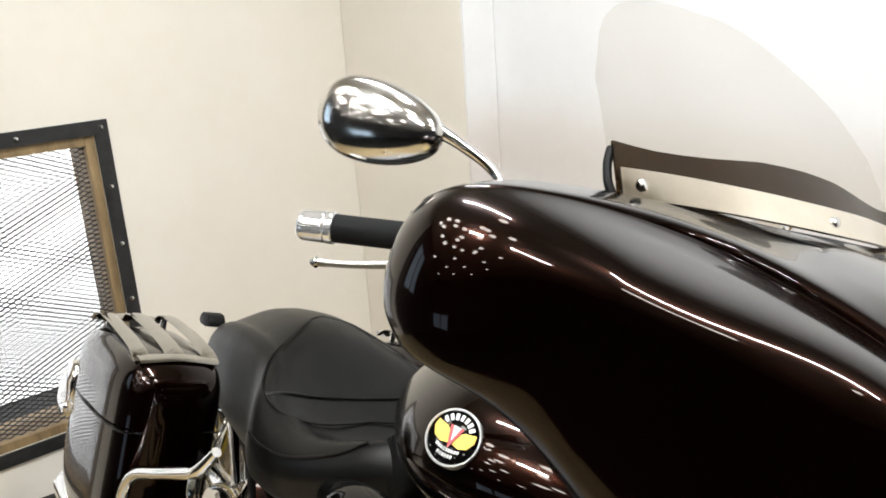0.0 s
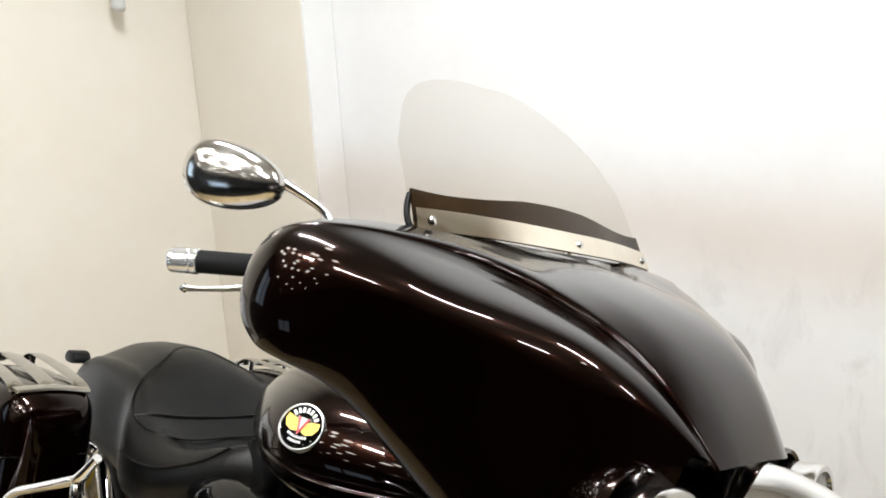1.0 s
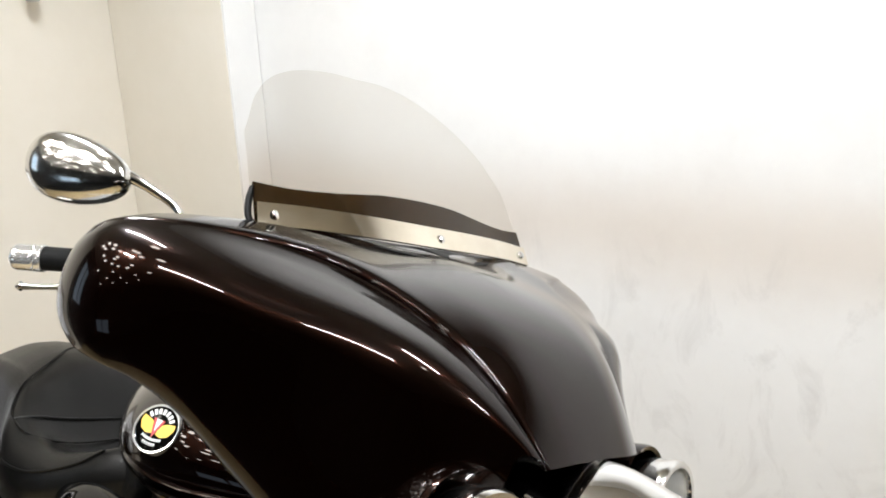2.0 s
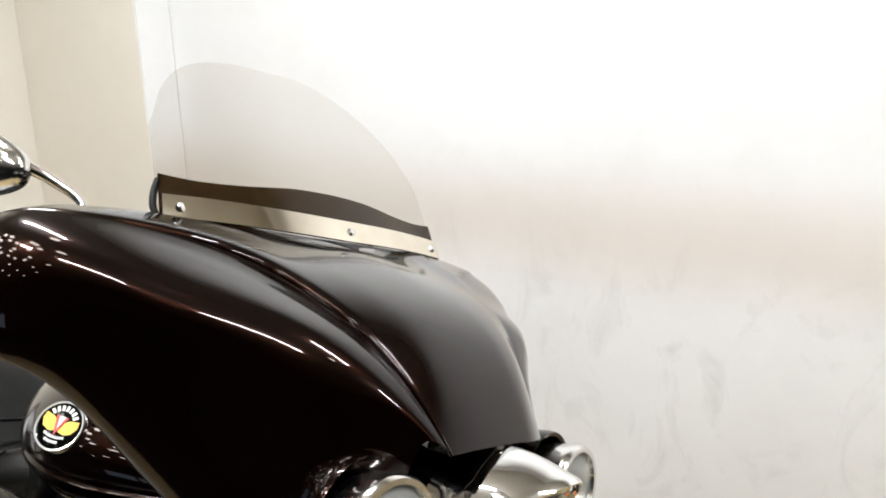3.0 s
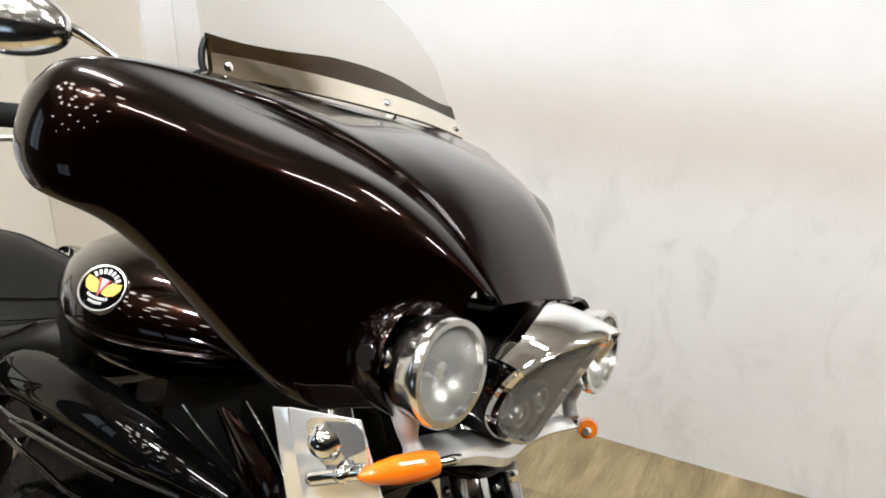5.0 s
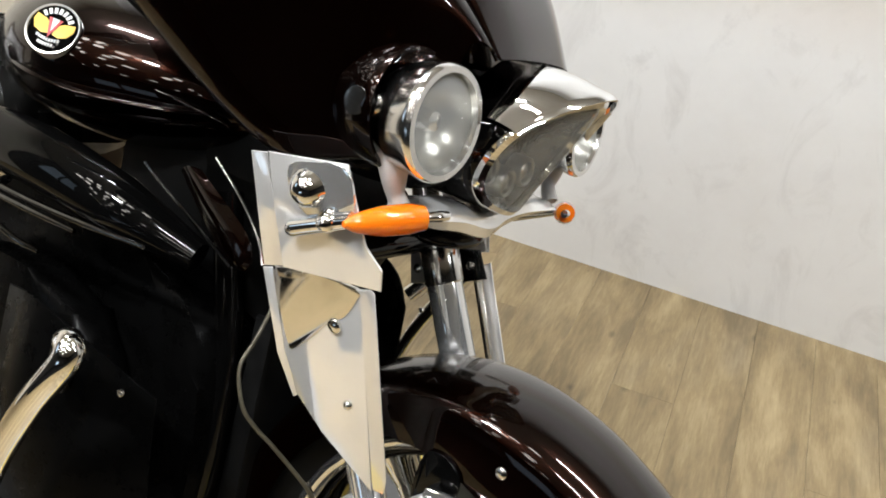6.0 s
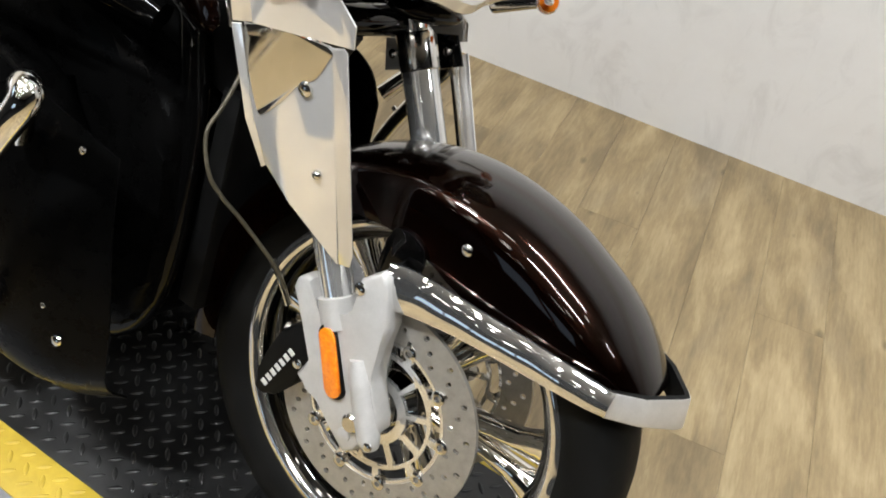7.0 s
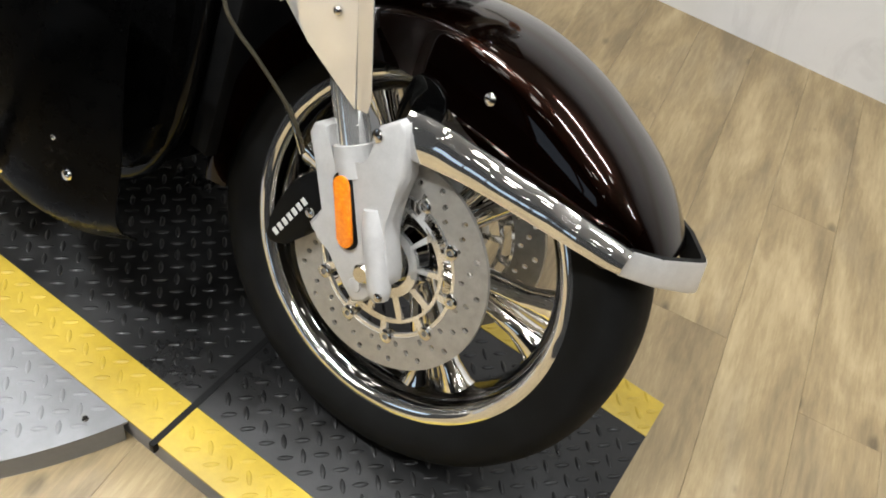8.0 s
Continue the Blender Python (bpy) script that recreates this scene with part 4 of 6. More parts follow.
# triple clamps between the legs
part("lower_clamp", plate(rounded([(-0.29, 0.748), (-0.25, 0.764), (-0.222, 0.756), (-0.218, 0.738), (-0.24, 0.724), (-0.28, 0.728)], 20), -0.100, 0.100, 0.010), BLACK, BIKE, "gloss black fork clamp")
cap_rings = []
for u in np.linspace(-1, 1, 13):
    k = max(1e-3, 1 - u * u) ** 0.5
    cap_rings.append([(-0.150 + 0.040 * k * math.cos(q), 0.062 * u, 0.792 + 0.014 * k * math.sin(q)) for q in np.linspace(0, 2 * math.pi, 20, endpoint=False)])
cap_bm = bmesh.new()
ring_grid(cap_bm, cap_rings, closed=True, caps=True)
part("clamp_cap", cap_bm, BLACK, BIKE, "oval gloss black cap under the cross bar")
for ear, skin in (([(-0.2556, 0.7163), (-0.2284, 0.7266), (-0.2152, 0.6841), (-0.2423, 0.6732)], CHROME_SATIN), ([(-0.182, 0.7501), (-0.150, 0.760), (-0.1282, 0.7251), (-0.160, 0.708)], BLACK)):
    cx, cz = sum(p[0] for p in ear) / 4, sum(p[1] for p in ear) / 4
    tab = part("clamp_bracket", plate(ear, 0.098, 0.104, 0.003), skin, BIKE)
    part("screw", bolt(cx, 0.0985, cz, 0.0075, 0.006, facing=-1), CHROME_WORN, tab)
part("steering_neck", sweep([(-0.46, 0, 0.98), (-0.33, 0, 0.74)], 0.04, 20, 3), PLASTIC, BIKE)

# front fender
FEND = []
for deg in np.linspace(33, 192, 44):
    r = float(np.interp(deg, [22, 32, 40, 50, 60, 75, 90, 130, 196], [0.355, 0.353, 0.349, 0.343, 0.336, 0.332, 0.331, 0.331, 0.331]))
    drop = float(np.interp(deg, [22, 27, 35, 45, 60, 80, 100, 130, 170, 196], [0.045, 0.050, 0.075, 0.098, 0.120, 0.115, 0.09, 0.06, 0.06, 0.05]))
    halfw = float(np.interp(deg, [22, 33, 45, 90, 196], [0.058, 0.063, 0.084, 0.088, 0.084]))
    row = []
    prof = [(-0.975, -1.0), (-0.99, -0.80), (-1.0, -0.58), (-0.998, -0.38), (-0.965, -0.25), (-0.84, -0.145), (-0.58, -0.055), (-0.3, -0.012), (0, 0)]
    prof = prof + [(-a, b) for a, b in prof[::-1][1:]]
    for a, b in spline(prof, 45):
        rr = r + b * drop
        row.append((rr * math.cos(radians(deg)), a * halfw, 0.32 + rr * math.sin(radians(deg))))
    FEND.append(row)
fender = part("front_fender", shell(FEND, -0.003), PAINT, BIKE, "glossy dark maroon front fender", sharp=60)
for s in (-1, 1):
    part("fender_screw", bolt(0.047, s * 0.088, 0.585, 0.008, 0.006, facing=s), CHROME_WORN, fender)
    part("fender_bracket", plate(rounded([(-0.05, 0.560), (-0.02, 0.568), (0.0, 0.555), (0.004, 0.535), (-0.01, 0.50), (-0.05, 0.49)], 24), s * 0.09, s * 0.094, 0.001), BLACK, fender)
    # chrome strip from the fork to the fender's front end
    rings = []
    for x, y, zt, zb in spline([(-0.028, 0.112, 0.530, 0.474), (0.0, 0.108, 0.534, 0.480), (0.05, 0.104, 0.533, 0.487), (0.10, 0.100, 0.530, 0.490), (0.18, 0.097, 0.528, 0.492), (0.24, 0.092, 0.524, 0.493), (0.264, 0.087, 0.521, 0.494)], 30):
        face = [(x, s * (y + 0.004 * u + 0.0052 * (1 - (2 * u - 1) ** 2)), zt + (zb - zt) * u) for u in (0.04, 0.18, 0.34, 0.5, 0.66, 0.82, 1.0)]
        rings.append([(x, s * (y - 0.005), zt + 0.001), (x, s * (y - 0.001), zt + 0.0012)] + face + [(x, s * (y + 0.001), zb), (x, s * (y + 0.004), (zt + zb) / 2), (x, s * (y - 0.004), zt - 0.003)])
    bm = bmesh.new()
    ring_grid(bm, rings, closed=True, caps=True)
    part("fender_strip", bm, CHROME_WAVY, fender, "polished chrome strip")
# the strip's turned nose round the fender's tip
rings = []
for x, y, zt, zb in [(0.262, -0.091, 0.521, 0.492), (0.298, -0.060, 0.521, 0.488), (0.330, -0.012, 0.521, 0.482), (0.335, 0.0, 0.521, 0.481), (0.330, 0.012, 0.521, 0.482), (0.298, 0.060, 0.521, 0.488), (0.262, 0.091, 0.521, 0.492)]:
    k = 0.004
    v = Vector((x - 0.25, y, 0)).normalized() * k
    rings.append([(x - 1.8 * v.x, y - 1.8 * v.y, zt), (x, y, zb + 0.004), (x - 0.3 * v.x, y - 0.3 * v.y, zb), (x - 1.5 * v.x, y - 1.5 * v.y, zb), (x - 2.8 * v.x, y - 2.8 * v.y, zt)])
bm = bmesh.new()
ring_grid(bm, rings, closed=True, caps=True)
part("fender_nose", bm, SATIN, fender, "polished chrome nose band")
liner = []
for x, y in ((0.258, -0.084), (0.292, -0.056), (0.322, -0.011), (0.327, 0.0), (0.322, 0.011), (0.292, 0.056), (0.258, 0.084)):
    v = Vector((x - 0.25, y, 0)).normalized()
    liner.append([(x, y, 0.5215), (x, y, 0.492), (x - 0.007 * v.x, y - 0.007 * v.y, 0.492), (x - 0.007 * v.x, y - 0.007 * v.y, 0.5215)])
bm = bmesh.new()
ring_grid(bm, liner, closed=True, caps=True)
part("nose_liner", bm, PLASTIC, fender, "black liner behind the nose band")

# calipers behind the fork legs
for s in (-1, 1):
    cal = part("brake_caliper", plate(rounded([(-0.168, 0.262), (-0.138, 0.262), (-0.098, 0.318), (-0.102, 0.378), (-0.136, 0.378), (-0.160, 0.325)], 26), s * 0.064, s * 0.112, 0.006), PLASTIC, BIKE, "black brake caliper with a white lettered band")
    for k in range(7):
        u = k / 6
        x, z = -0.152 + 0.028 * u, 0.276 + 0.066 * u
        d = Matrix.Translation((x, s * 0.1125, z)) @ Matrix.Rotation(radians(-67), 4, "Y")
        part("letter_bar", box(-0.0034, 0.0034, -0.0004, 0.0004, -0.0050, 0.0050, m=d), WHITE, cal)
part("axle", lathe([(0, -0.137), (0.010, -0.137), (0.013, -0.134), (0.013, 0.134), (0.010, 0.137), (0, 0.137)], 20, MH), CHROME_WORN, BIKE)
part("brake_hose", sweep([(-0.268, -0.150, 0.690), (-0.2600, -0.170, 0.6630), (-0.2560, -0.190, 0.6330), (-0.2540, -0.208, 0.6040), (-0.2380, -0.208, 0.5620), (-0.2260, -0.190, 0.5330), (-0.2100, -0.170, 0.5090), (-0.1830, -0.122, 0.4500), (-0.168, -0.100, 0.412)], 0.0026, 10), HOSE, BIKE, "thin braided brake hose")
part("hose_end", sweep([(-0.200, -0.10, 0.438), (-0.178, -0.10, 0.418), (-0.160, -0.095, 0.39)], 0.0045, 12), CHROME_WORN, BIKE)

# fairing: a smooth skin drawn over control lines on the right half and mirrored
LINES = [
    # top edge, from the wing's rear end round the windscreen, then down the nose
    [(-0.500, -0.340, 1.190), (-0.490, -0.310, 1.203), (-0.478, -0.270, 1.211), (-0.445, -0.190, 1.217), (-0.410, -0.110, 1.210), (-0.395, 0.0, 1.208), (-0.260, 0.0, 1.178), (-0.155, 0.0, 1.125), (-0.085, 0.0, 1.022)],
    [(-0.505, -0.395, 1.188), (-0.478, -0.375, 1.204), (-0.455, -0.325, 1.210), (-0.430, -0.250, 1.211), (-0.400, -0.165, 1.202), (-0.350, -0.120, 1.190), (-0.245, -0.100, 1.166), (-0.150, -0.080, 1.115), (-0.086, -0.058, 1.020)],
    # crease
    [(-0.508, -0.430, 1.174), (-0.468, -0.425, 1.194), (-0.435, -0.385, 1.203), (-0.408, -0.310, 1.204), (-0.378, -0.222, 1.196), (-0.315, -0.176, 1.178), (-0.215, -0.148, 1.140), (-0.145, -0.122, 1.088), (-0.090, -0.095, 1.016)],
    # shoulder
    [(-0.506, -0.450, 1.150), (-0.455, -0.455, 1.171), (-0.396, -0.436, 1.173), (-0.354, -0.389, 1.163), (-0.316, -0.335, 1.148), (-0.268, -0.273, 1.134), (-0.201, -0.226, 1.116), (-0.149, -0.172, 1.079), (-0.112, -0.126, 1.032)],
    [(-0.502, -0.460, 1.105), (-0.448, -0.456, 1.112), (-0.405, -0.420, 1.110), (-0.375, -0.366, 1.100), (-0.338, -0.311, 1.084), (-0.282, -0.250, 1.066), (-0.205, -0.222, 1.040), (-0.150, -0.180, 1.010), (-0.120, -0.135, 0.985)],
    [(-0.492, -0.453, 1.072), (-0.438, -0.445, 1.068), (-0.400, -0.410, 1.055), (-0.375, -0.360, 1.022), (-0.338, -0.308, 0.970), (-0.278, -0.262, 0.940), (-0.205, -0.225, 0.940), (-0.158, -0.190, 0.940), (-0.135, -0.150, 0.935)],
    # lower edge
    [(-0.468, -0.440, 1.056), (-0.425, -0.430, 1.050), (-0.398, -0.398, 1.037), (-0.378, -0.350, 1.002), (-0.345, -0.300, 0.945), (-0.255, -0.243, 0.873), (-0.195, -0.215, 0.882), (-0.158, -0.195, 0.892), (-0.145, -0.165, 0.890)],
]
# the flank swells between shoulder and lower edge, so that it turns under
for line, swell in ((3, (0.0, 0.0, 0.0, 0.003, 0.006, 0.008, 0.004, 0.0, 0.0)), (4, (0.0, 0.008, 0.018, 0.026, 0.032, 0.033, 0.013, 0.004, 0.0)), (5, (0.0, 0.007, 0.012, 0.0155, 0.018, 0.010, 0.004, 0.0, 0.0))):
    LINES[line] = [(x + 0.6 * d, y - 0.8 * d, z) for (x, y, z), d in zip(LINES[line], swell)]
# a fold below the crease, fading out towards the rear
FOLD, TROUGH = [], []
for k, (p, q) in enumerate(zip(LINES[2], LINES[3])):
    deep = (0, 0, 0.0, 0.003, 0.009, 0.012, 0.011, 0.008, 0.001)[k]
    p, q = Vector(p), Vector(q)
    FOLD.append(tuple(p.lerp(q, 0.09) - Vector((0.3, -0.3, 0.9)) * deep * 0.7))
    TROUGH.append(tuple(p.lerp(q, 0.26) - Vector((0.3, -0.3, 0.9)) * deep * 0.8))
LINES[3:3] = [FOLD, TROUGH]
# rolled lower lip, then a rolled rear end on every line
LINES.append([(x - 0.004, y + 0.016, z + 0.006) for x, y, z in LINES[-1]])
LINES = [[(x - 0.006, y + 0.060, z - 0.003), (x - 0.014, y + 0.026, z - 0.001)] + [(x, y, z)] + rest for (x, y, z), *rest in LINES]
# a line beyond the middle, so that both halves meet smoothly
BEYOND = []
for p, q in zip(LINES[0], LINES[1]):
    BEYOND.append((q[0], -q[1], q[2]) if p[1] > -0.05 and p[0] > -0.40 else tuple(2 * Vector(p) - Vector(q)))
near_half = tensor([BEYOND] + LINES, 12 * len(LINES) + 1, 111)[12:]
# even out the skin along its length and over the flank
for _ in range(26):
    near_half[:, 16:-2] += 0.25 * (near_half[:, 15:-3] + near_half[:, 17:-1] - 2 * near_half[:, 16:-2])
for _ in range(30):
    near_half[52:92] += 0.25 * (near_half[51:91] + near_half[53:93] - 2 * near_half[52:92])
# the wing's top rolls over broadly, and its creases fade out towards the rear
roll_over = np.clip((60 - np.arange(near_half.shape[1])) / 24, 0, 1)[None, :, None]
roll_over[:, :5] = 0
for _ in range(48):
    near_half[16:90] += 0.25 * roll_over * (near_half[15:89] + near_half[17:91] - 2 * near_half[16:90])
# the bars stand a little turned, which sets the left wing back
far_half = near_half * np.array([1, -1, 1])
out = np.clip(far_half[:, :, 1] - 0.20, 0, None)
far_half[:, :, 0] -= 0.18 * out
far_half[:, :, 2] -= 0.05 * out
out = np.clip(near_half[:, :, 1] * -1 - 0.04, 0, None)
ease = np.clip((near_half[:, :, 0] + 0.27) / 0.17, 0, 1)
far_half[:, :, 0] -= 0.42 * out * out / (out + 0.05) * ease * ease * (3 - 2 * ease)
fairing_bm = shell(near_half, 0.004)
far_bm = shell(far_half[::-1], 0.004)
far_me = bpy.data.meshes.new("mesh")
far_bm.to_mesh(far_me)
far_bm.free()
fairing_bm.from_mesh(far_me)
bpy.data.meshes.remove(far_me)
bmesh.ops.remove_doubles(fairing_bm, verts=fairing_bm.verts, dist=1e-5)
# the halves grow together, with no web between them
bmesh.ops.delete(fairing_bm, geom=[f for f in fairing_bm.faces if all(abs(v.co.y) < 6e-4 for v in f.verts)], context="FACES_ONLY")
fairing = part("fairing", fairing_bm, PAINT, BIKE, "glossy dark maroon handlebar fairing", sharp=70)
# inner liner, so that the cockpit side is closed
LINER = [[(-0.64, y, 1.19) for y in (-0.25, -0.12, 0.0)], [(-0.56, y, 1.10) for y in (-0.30, -0.15, 0.0)], [(-0.50, y, 1.0) for y in (-0.29, -0.15, 0.0)], [(-0.30, y, 0.90) for y in (-0.23, -0.12, 0.0)], [(-0.18, y, 0.87) for y in (-0.18, -0.09, 0.0)]]
part("inner_liner", shell(tensor(LINER, 24, 12), 0.004, mirror=True), PLASTIC, fairing, "black plastic inner fairing")
part("dash_top", shell(tensor([[(-0.615, -0.24, 1.196), (-0.62, -0.12, 1.20), (-0.62, 0.0, 1.20)], [(-0.50, -0.225, 1.214), (-0.47, -0.11, 1.216), (-0.46, 0.0, 1.215)], [(-0.455, -0.20, 1.216), (-0.38, -0.08, 1.207), (-0.362, 0.0, 1.203)]], 12, 14), -0.003, mirror=True), PLASTIC, fairing)

# windscreen: clear sheet, smoked strip and chrome trim along its foot
FOOT = [(-0.458, -0.263, 1.212), (-0.440, -0.190, 1.216), (-0.415, -0.095, 1.218), (-0.404, 0.0, 1.218)]


def screen_grid(heights, push=0.0, n=40):
    """A sheet that rises from the foot line, leaning back; heights by the share across."""
    g = []
    full = FOOT + [(x, -y, z) for x, y, z in FOOT[::-1][1:]]
    foot = spline(full, n)
    for j, q in enumerate(foot):
        u = abs(2 * j / (n - 1) - 1)
        h = np.interp(u, np.linspace(0, 1, len(heights)), heights)
        if q[1] > 0 and h > 0.1:
            h += 0.016 * math.sin(math.pi * u)
        col = []
        for t in np.linspace(0, 1, 14):
            hh = h * t
            col.append((q[0] - 0.70 * (1 - 0.35 * u * u) * hh - 0.50 * hh * hh + push, q[1] * (1.0 - (0.35 if q[1] < 0 else 0.12) * hh), q[2] + 0.83 * hh))
        g.append(col)
    return np.array(g)


TOPS = [0.282, 0.281, 0.277, 0.270, 0.259, 0.243, 0.222, 0.192, 0.135]
windscreen = part("windscreen", shell(screen_grid(TOPS, 0.0, 60), 0.0035), SCREEN, BIKE, "tall clear acrylic windscreen", sharp=60)
windscreen.visible_shadow = False
part("smoked_strip", shell(screen_grid([0.072, 0.071, 0.069, 0.064, 0.059, 0.056, 0.055, 0.057, 0.060], 0.006, 60), 0.003), SMOKE, windscreen, "smoked wind deflector strip", sharp=60)
part("trim_band", shell(screen_grid([0.032] * 4, 0.012, 60), 0.003), WARM_CHROME, windscreen, "warm chrome trim band with screws", sharp=60)
for j in (3, 30, 56):
    g = screen_grid([0.032] * 4, 0.016, 60)[j][7]
    part("screw", lathe([(0, 0.004), (0.004, 0.0035), (0.0065, 0.001), (0.0065, -0.002)], 12, pose(*g, 0, 0, -90 + (30 - j) * 1.6) @ pose(0, 0, 0, 30)), CHROME_WORN, windscreen)
for s in (-1, 1):
    part("seal", sweep([(-0.452, s * 0.262, 1.208), (-0.462, s * 0.267, 1.222), (-0.474, s * 0.262, 1.240), (-0.482, s * 0.254, 1.256)], 0.0045, 8), PLASTIC, windscreen)

# headlight: black bucket, shield-shaped glass, chrome bezel and visor
HL = [(0.0, 1.0), (0.034, 0.990), (0.064, 0.972), (0.087, 0.944), (0.091, 0.912), (0.080, 0.881), (0.053, 0.858), (0.020, 0.847), (0.0, 0.845)]
HLO = HL + [(-y, z) for y, z in HL[::-1][1:-1]]


def hl_ring(scale, x, bulge=0.0, lean=0.48):
    out = []
    for y, z in spline(HLO + HLO[:1], 72)[:-1]:
        yy, zz = y * scale, 0.92 + (z - 0.92) * scale
        out.append((x + (zz - 0.92) * lean - math.sqrt(yy * yy + 0.0002) * 0.41 + bulge, yy, zz))
    return out


bucket = bmesh.new()
ring_grid(bucket, [hl_ring(0.85, -0.30), hl_ring(1.03, -0.20), hl_ring(1.055, -0.10), hl_ring(1.045, -0.052), hl_ring(0.97, -0.040), hl_ring(0.9, -0.075), hl_ring(0.5, -0.105), hl_ring(0.05, -0.115)], closed=True, caps=True)
headlight = part("headlight", bucket, BLACK, BIKE, "shield-shaped headlight with chrome bezel and visor")
part("headlight_mount", plate(rounded([(-0.27, 0.93), (-0.14, 0.91), (-0.125, 0.872), (-0.165, 0.852), (-0.27, 0.855)], 24), -0.115, 0.115, 0.006), BLACK, headlight)
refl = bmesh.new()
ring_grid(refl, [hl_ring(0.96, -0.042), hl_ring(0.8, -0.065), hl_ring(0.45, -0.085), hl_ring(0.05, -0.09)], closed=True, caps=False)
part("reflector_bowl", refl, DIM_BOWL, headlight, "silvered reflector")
for y, z in ((-0.048, 0.893), (-0.014, 0.880), (0.030, 0.893)):
    part("projector", lathe([(0.0, 0.003), (0.008, 0.002), (0.0125, -0.002), (0.0135, 0.004), (0.0165, 0.006), (0.0185, 0.003), (0.020, -0.035)], 24, pose(-0.062 + (z - 0.92) * 0.48 - abs(y) * 0.41, y, z, 0, 0, -90)), BOWL, headlight)
bez = bmesh.new()
ring_grid(bez, [hl_ring(0.955, -0.029), hl_ring(1.03, -0.031), hl_ring(1.04, -0.037), hl_ring(1.0, -0.042), hl_ring(0.925, -0.038), hl_ring(0.955, -0.029)], closed=True)
part("bezel", bez, CHROME, headlight, "chrome bezel")
gl = bmesh.new()
ring_grid(gl, [hl_ring(0.975, -0.038), hl_ring(0.85, -0.036, 0.003), hl_ring(0.5, -0.036, 0.006), hl_ring(0.05, -0.036, 0.008)], closed=True, caps=False)
glass = part("glass", gl, FROST, headlight, "clear glass")
glass.visible_shadow = False
VIS = []
upper = spline([(-y, z) for y, z in HL[3::-1]] + HL[1:4], 49)
for y, z in upper:
    zz, yy = 0.92 + (z - 0.92) * 1.06, y * 1.06
    u = abs(y) / 0.091
    lip = (-0.020 + (zz - 0.92) * 0.48 - math.sqrt(yy * yy + 0.0008) * 0.40, yy, zz)
    mid = (lip[0] * 0.5 - 0.062, yy * 1.02, zz + 0.014 - 0.006 * u)
    back = (-0.130, yy * 0.97, zz + 0.012 - 0.010 * u)
    edge = (lip[0] - 0.004, yy * 1.012, zz + 0.0035)
    VIS.append(np.vstack([spline([back, mid, edge], 16), [lip]]))
part("visor", shell(VIS, -0.003), CHROME, headlight, "chrome headlight visor", sharp=60)

# fog lamps
for s in (-1, 1):
    M = pose(-0.090, s * 0.183, 0.945, 0, 0, -90 + s * 4) @ pose(0, 0, 0, 4)
    fog = part("fog_lamp", lathe([(0.0, -0.070), (0.028, -0.066), (0.046, -0.052), (0.056, -0.030), (0.0585, -0.008), (0.0605, 0.0), (0.0605, 0.006), (0.058, 0.010), (0.0515, 0.010), (0.0495, 0.003)], 48, M), CHROME_WORN, BIKE, "round chrome fog lamp")
    part("reflector_bowl", lathe([(0.0495, 0.003), (0.046, -0.012), (0.036, -0.026), (0.018, -0.034), (0.0, -0.035)], 40, M), BOWL, fog)
    part("bulb_shield", lathe([(0.0, -0.004), (0.010, -0.006), (0.012, -0.014), (0.012, -0.034)], 20, M), CHROME, fog)
    g = part("glass", lathe([(0.0495, 0.004), (0.04, 0.007), (0.02, 0.010), (0.0, 0.011)], 40, M), FROST, fog, "clear fluted glass")
    g.visible_shadow = False
    part("stalk", sweep([(-0.132, s * 0.200, 0.925), (-0.122, s * 0.196, 0.890), (-0.118, s * 0.186, 0.862), (-0.105, s * 0.178, 0.842)], [0.022, 0.016, 0.010, 0.011], 14), SILVER, fog)
    part("knuckle", sweep([(-0.150, s * 0.225, 0.948), (-0.150, s * 0.245, 0.948)], [0.016, 0.014], 14, 3), CHROME, fog)
    # dark bowl of the fairing behind the lamp
    part("lamp_recess", lathe([(0.03, -0.12), (0.054, -0.095), (0.064, -0.065), (0.0665, -0.040), (0.065, -0.036), (0.060, -0.038)], 40, M @ pose(0, 0, 0.004)), PAINT, fairing)

# cross bar and turn signals
bar_rings = []
for y, x, zt, zb in spline([(-0.175, -0.098, 0.852, 0.838), (-0.11, -0.106, 0.846, 0.820), (-0.055, -0.104, 0.844, 0.812), (-0.014, -0.098, 0.836, 0.804), (0.014, -0.098, 0.836, 0.804), (0.055, -0.104, 0.842, 0.812), (0.11, -0.104, 0.842, 0.822), (0.175, -0.096, 0.840, 0.829)], 43):
    bar_rings.append([(x - 0.034, y, zt + 0.004), (x - 0.006, y, zt + 0.001), (x, y, zt - 0.004), (x + 0.005, y, (zt + zb) / 2), (x, y, zb + 0.003), (x - 0.006, y, zb), (x - 0.034, y, zb + 0.002)])
bar_bm = bmesh.new()
ring_grid(bar_bm, bar_rings, closed=True, caps=True)
part("signal_bar", bar_bm, CHROME_SATIN, BIKE, "flat chrome cross bar with a notch under the headlight")
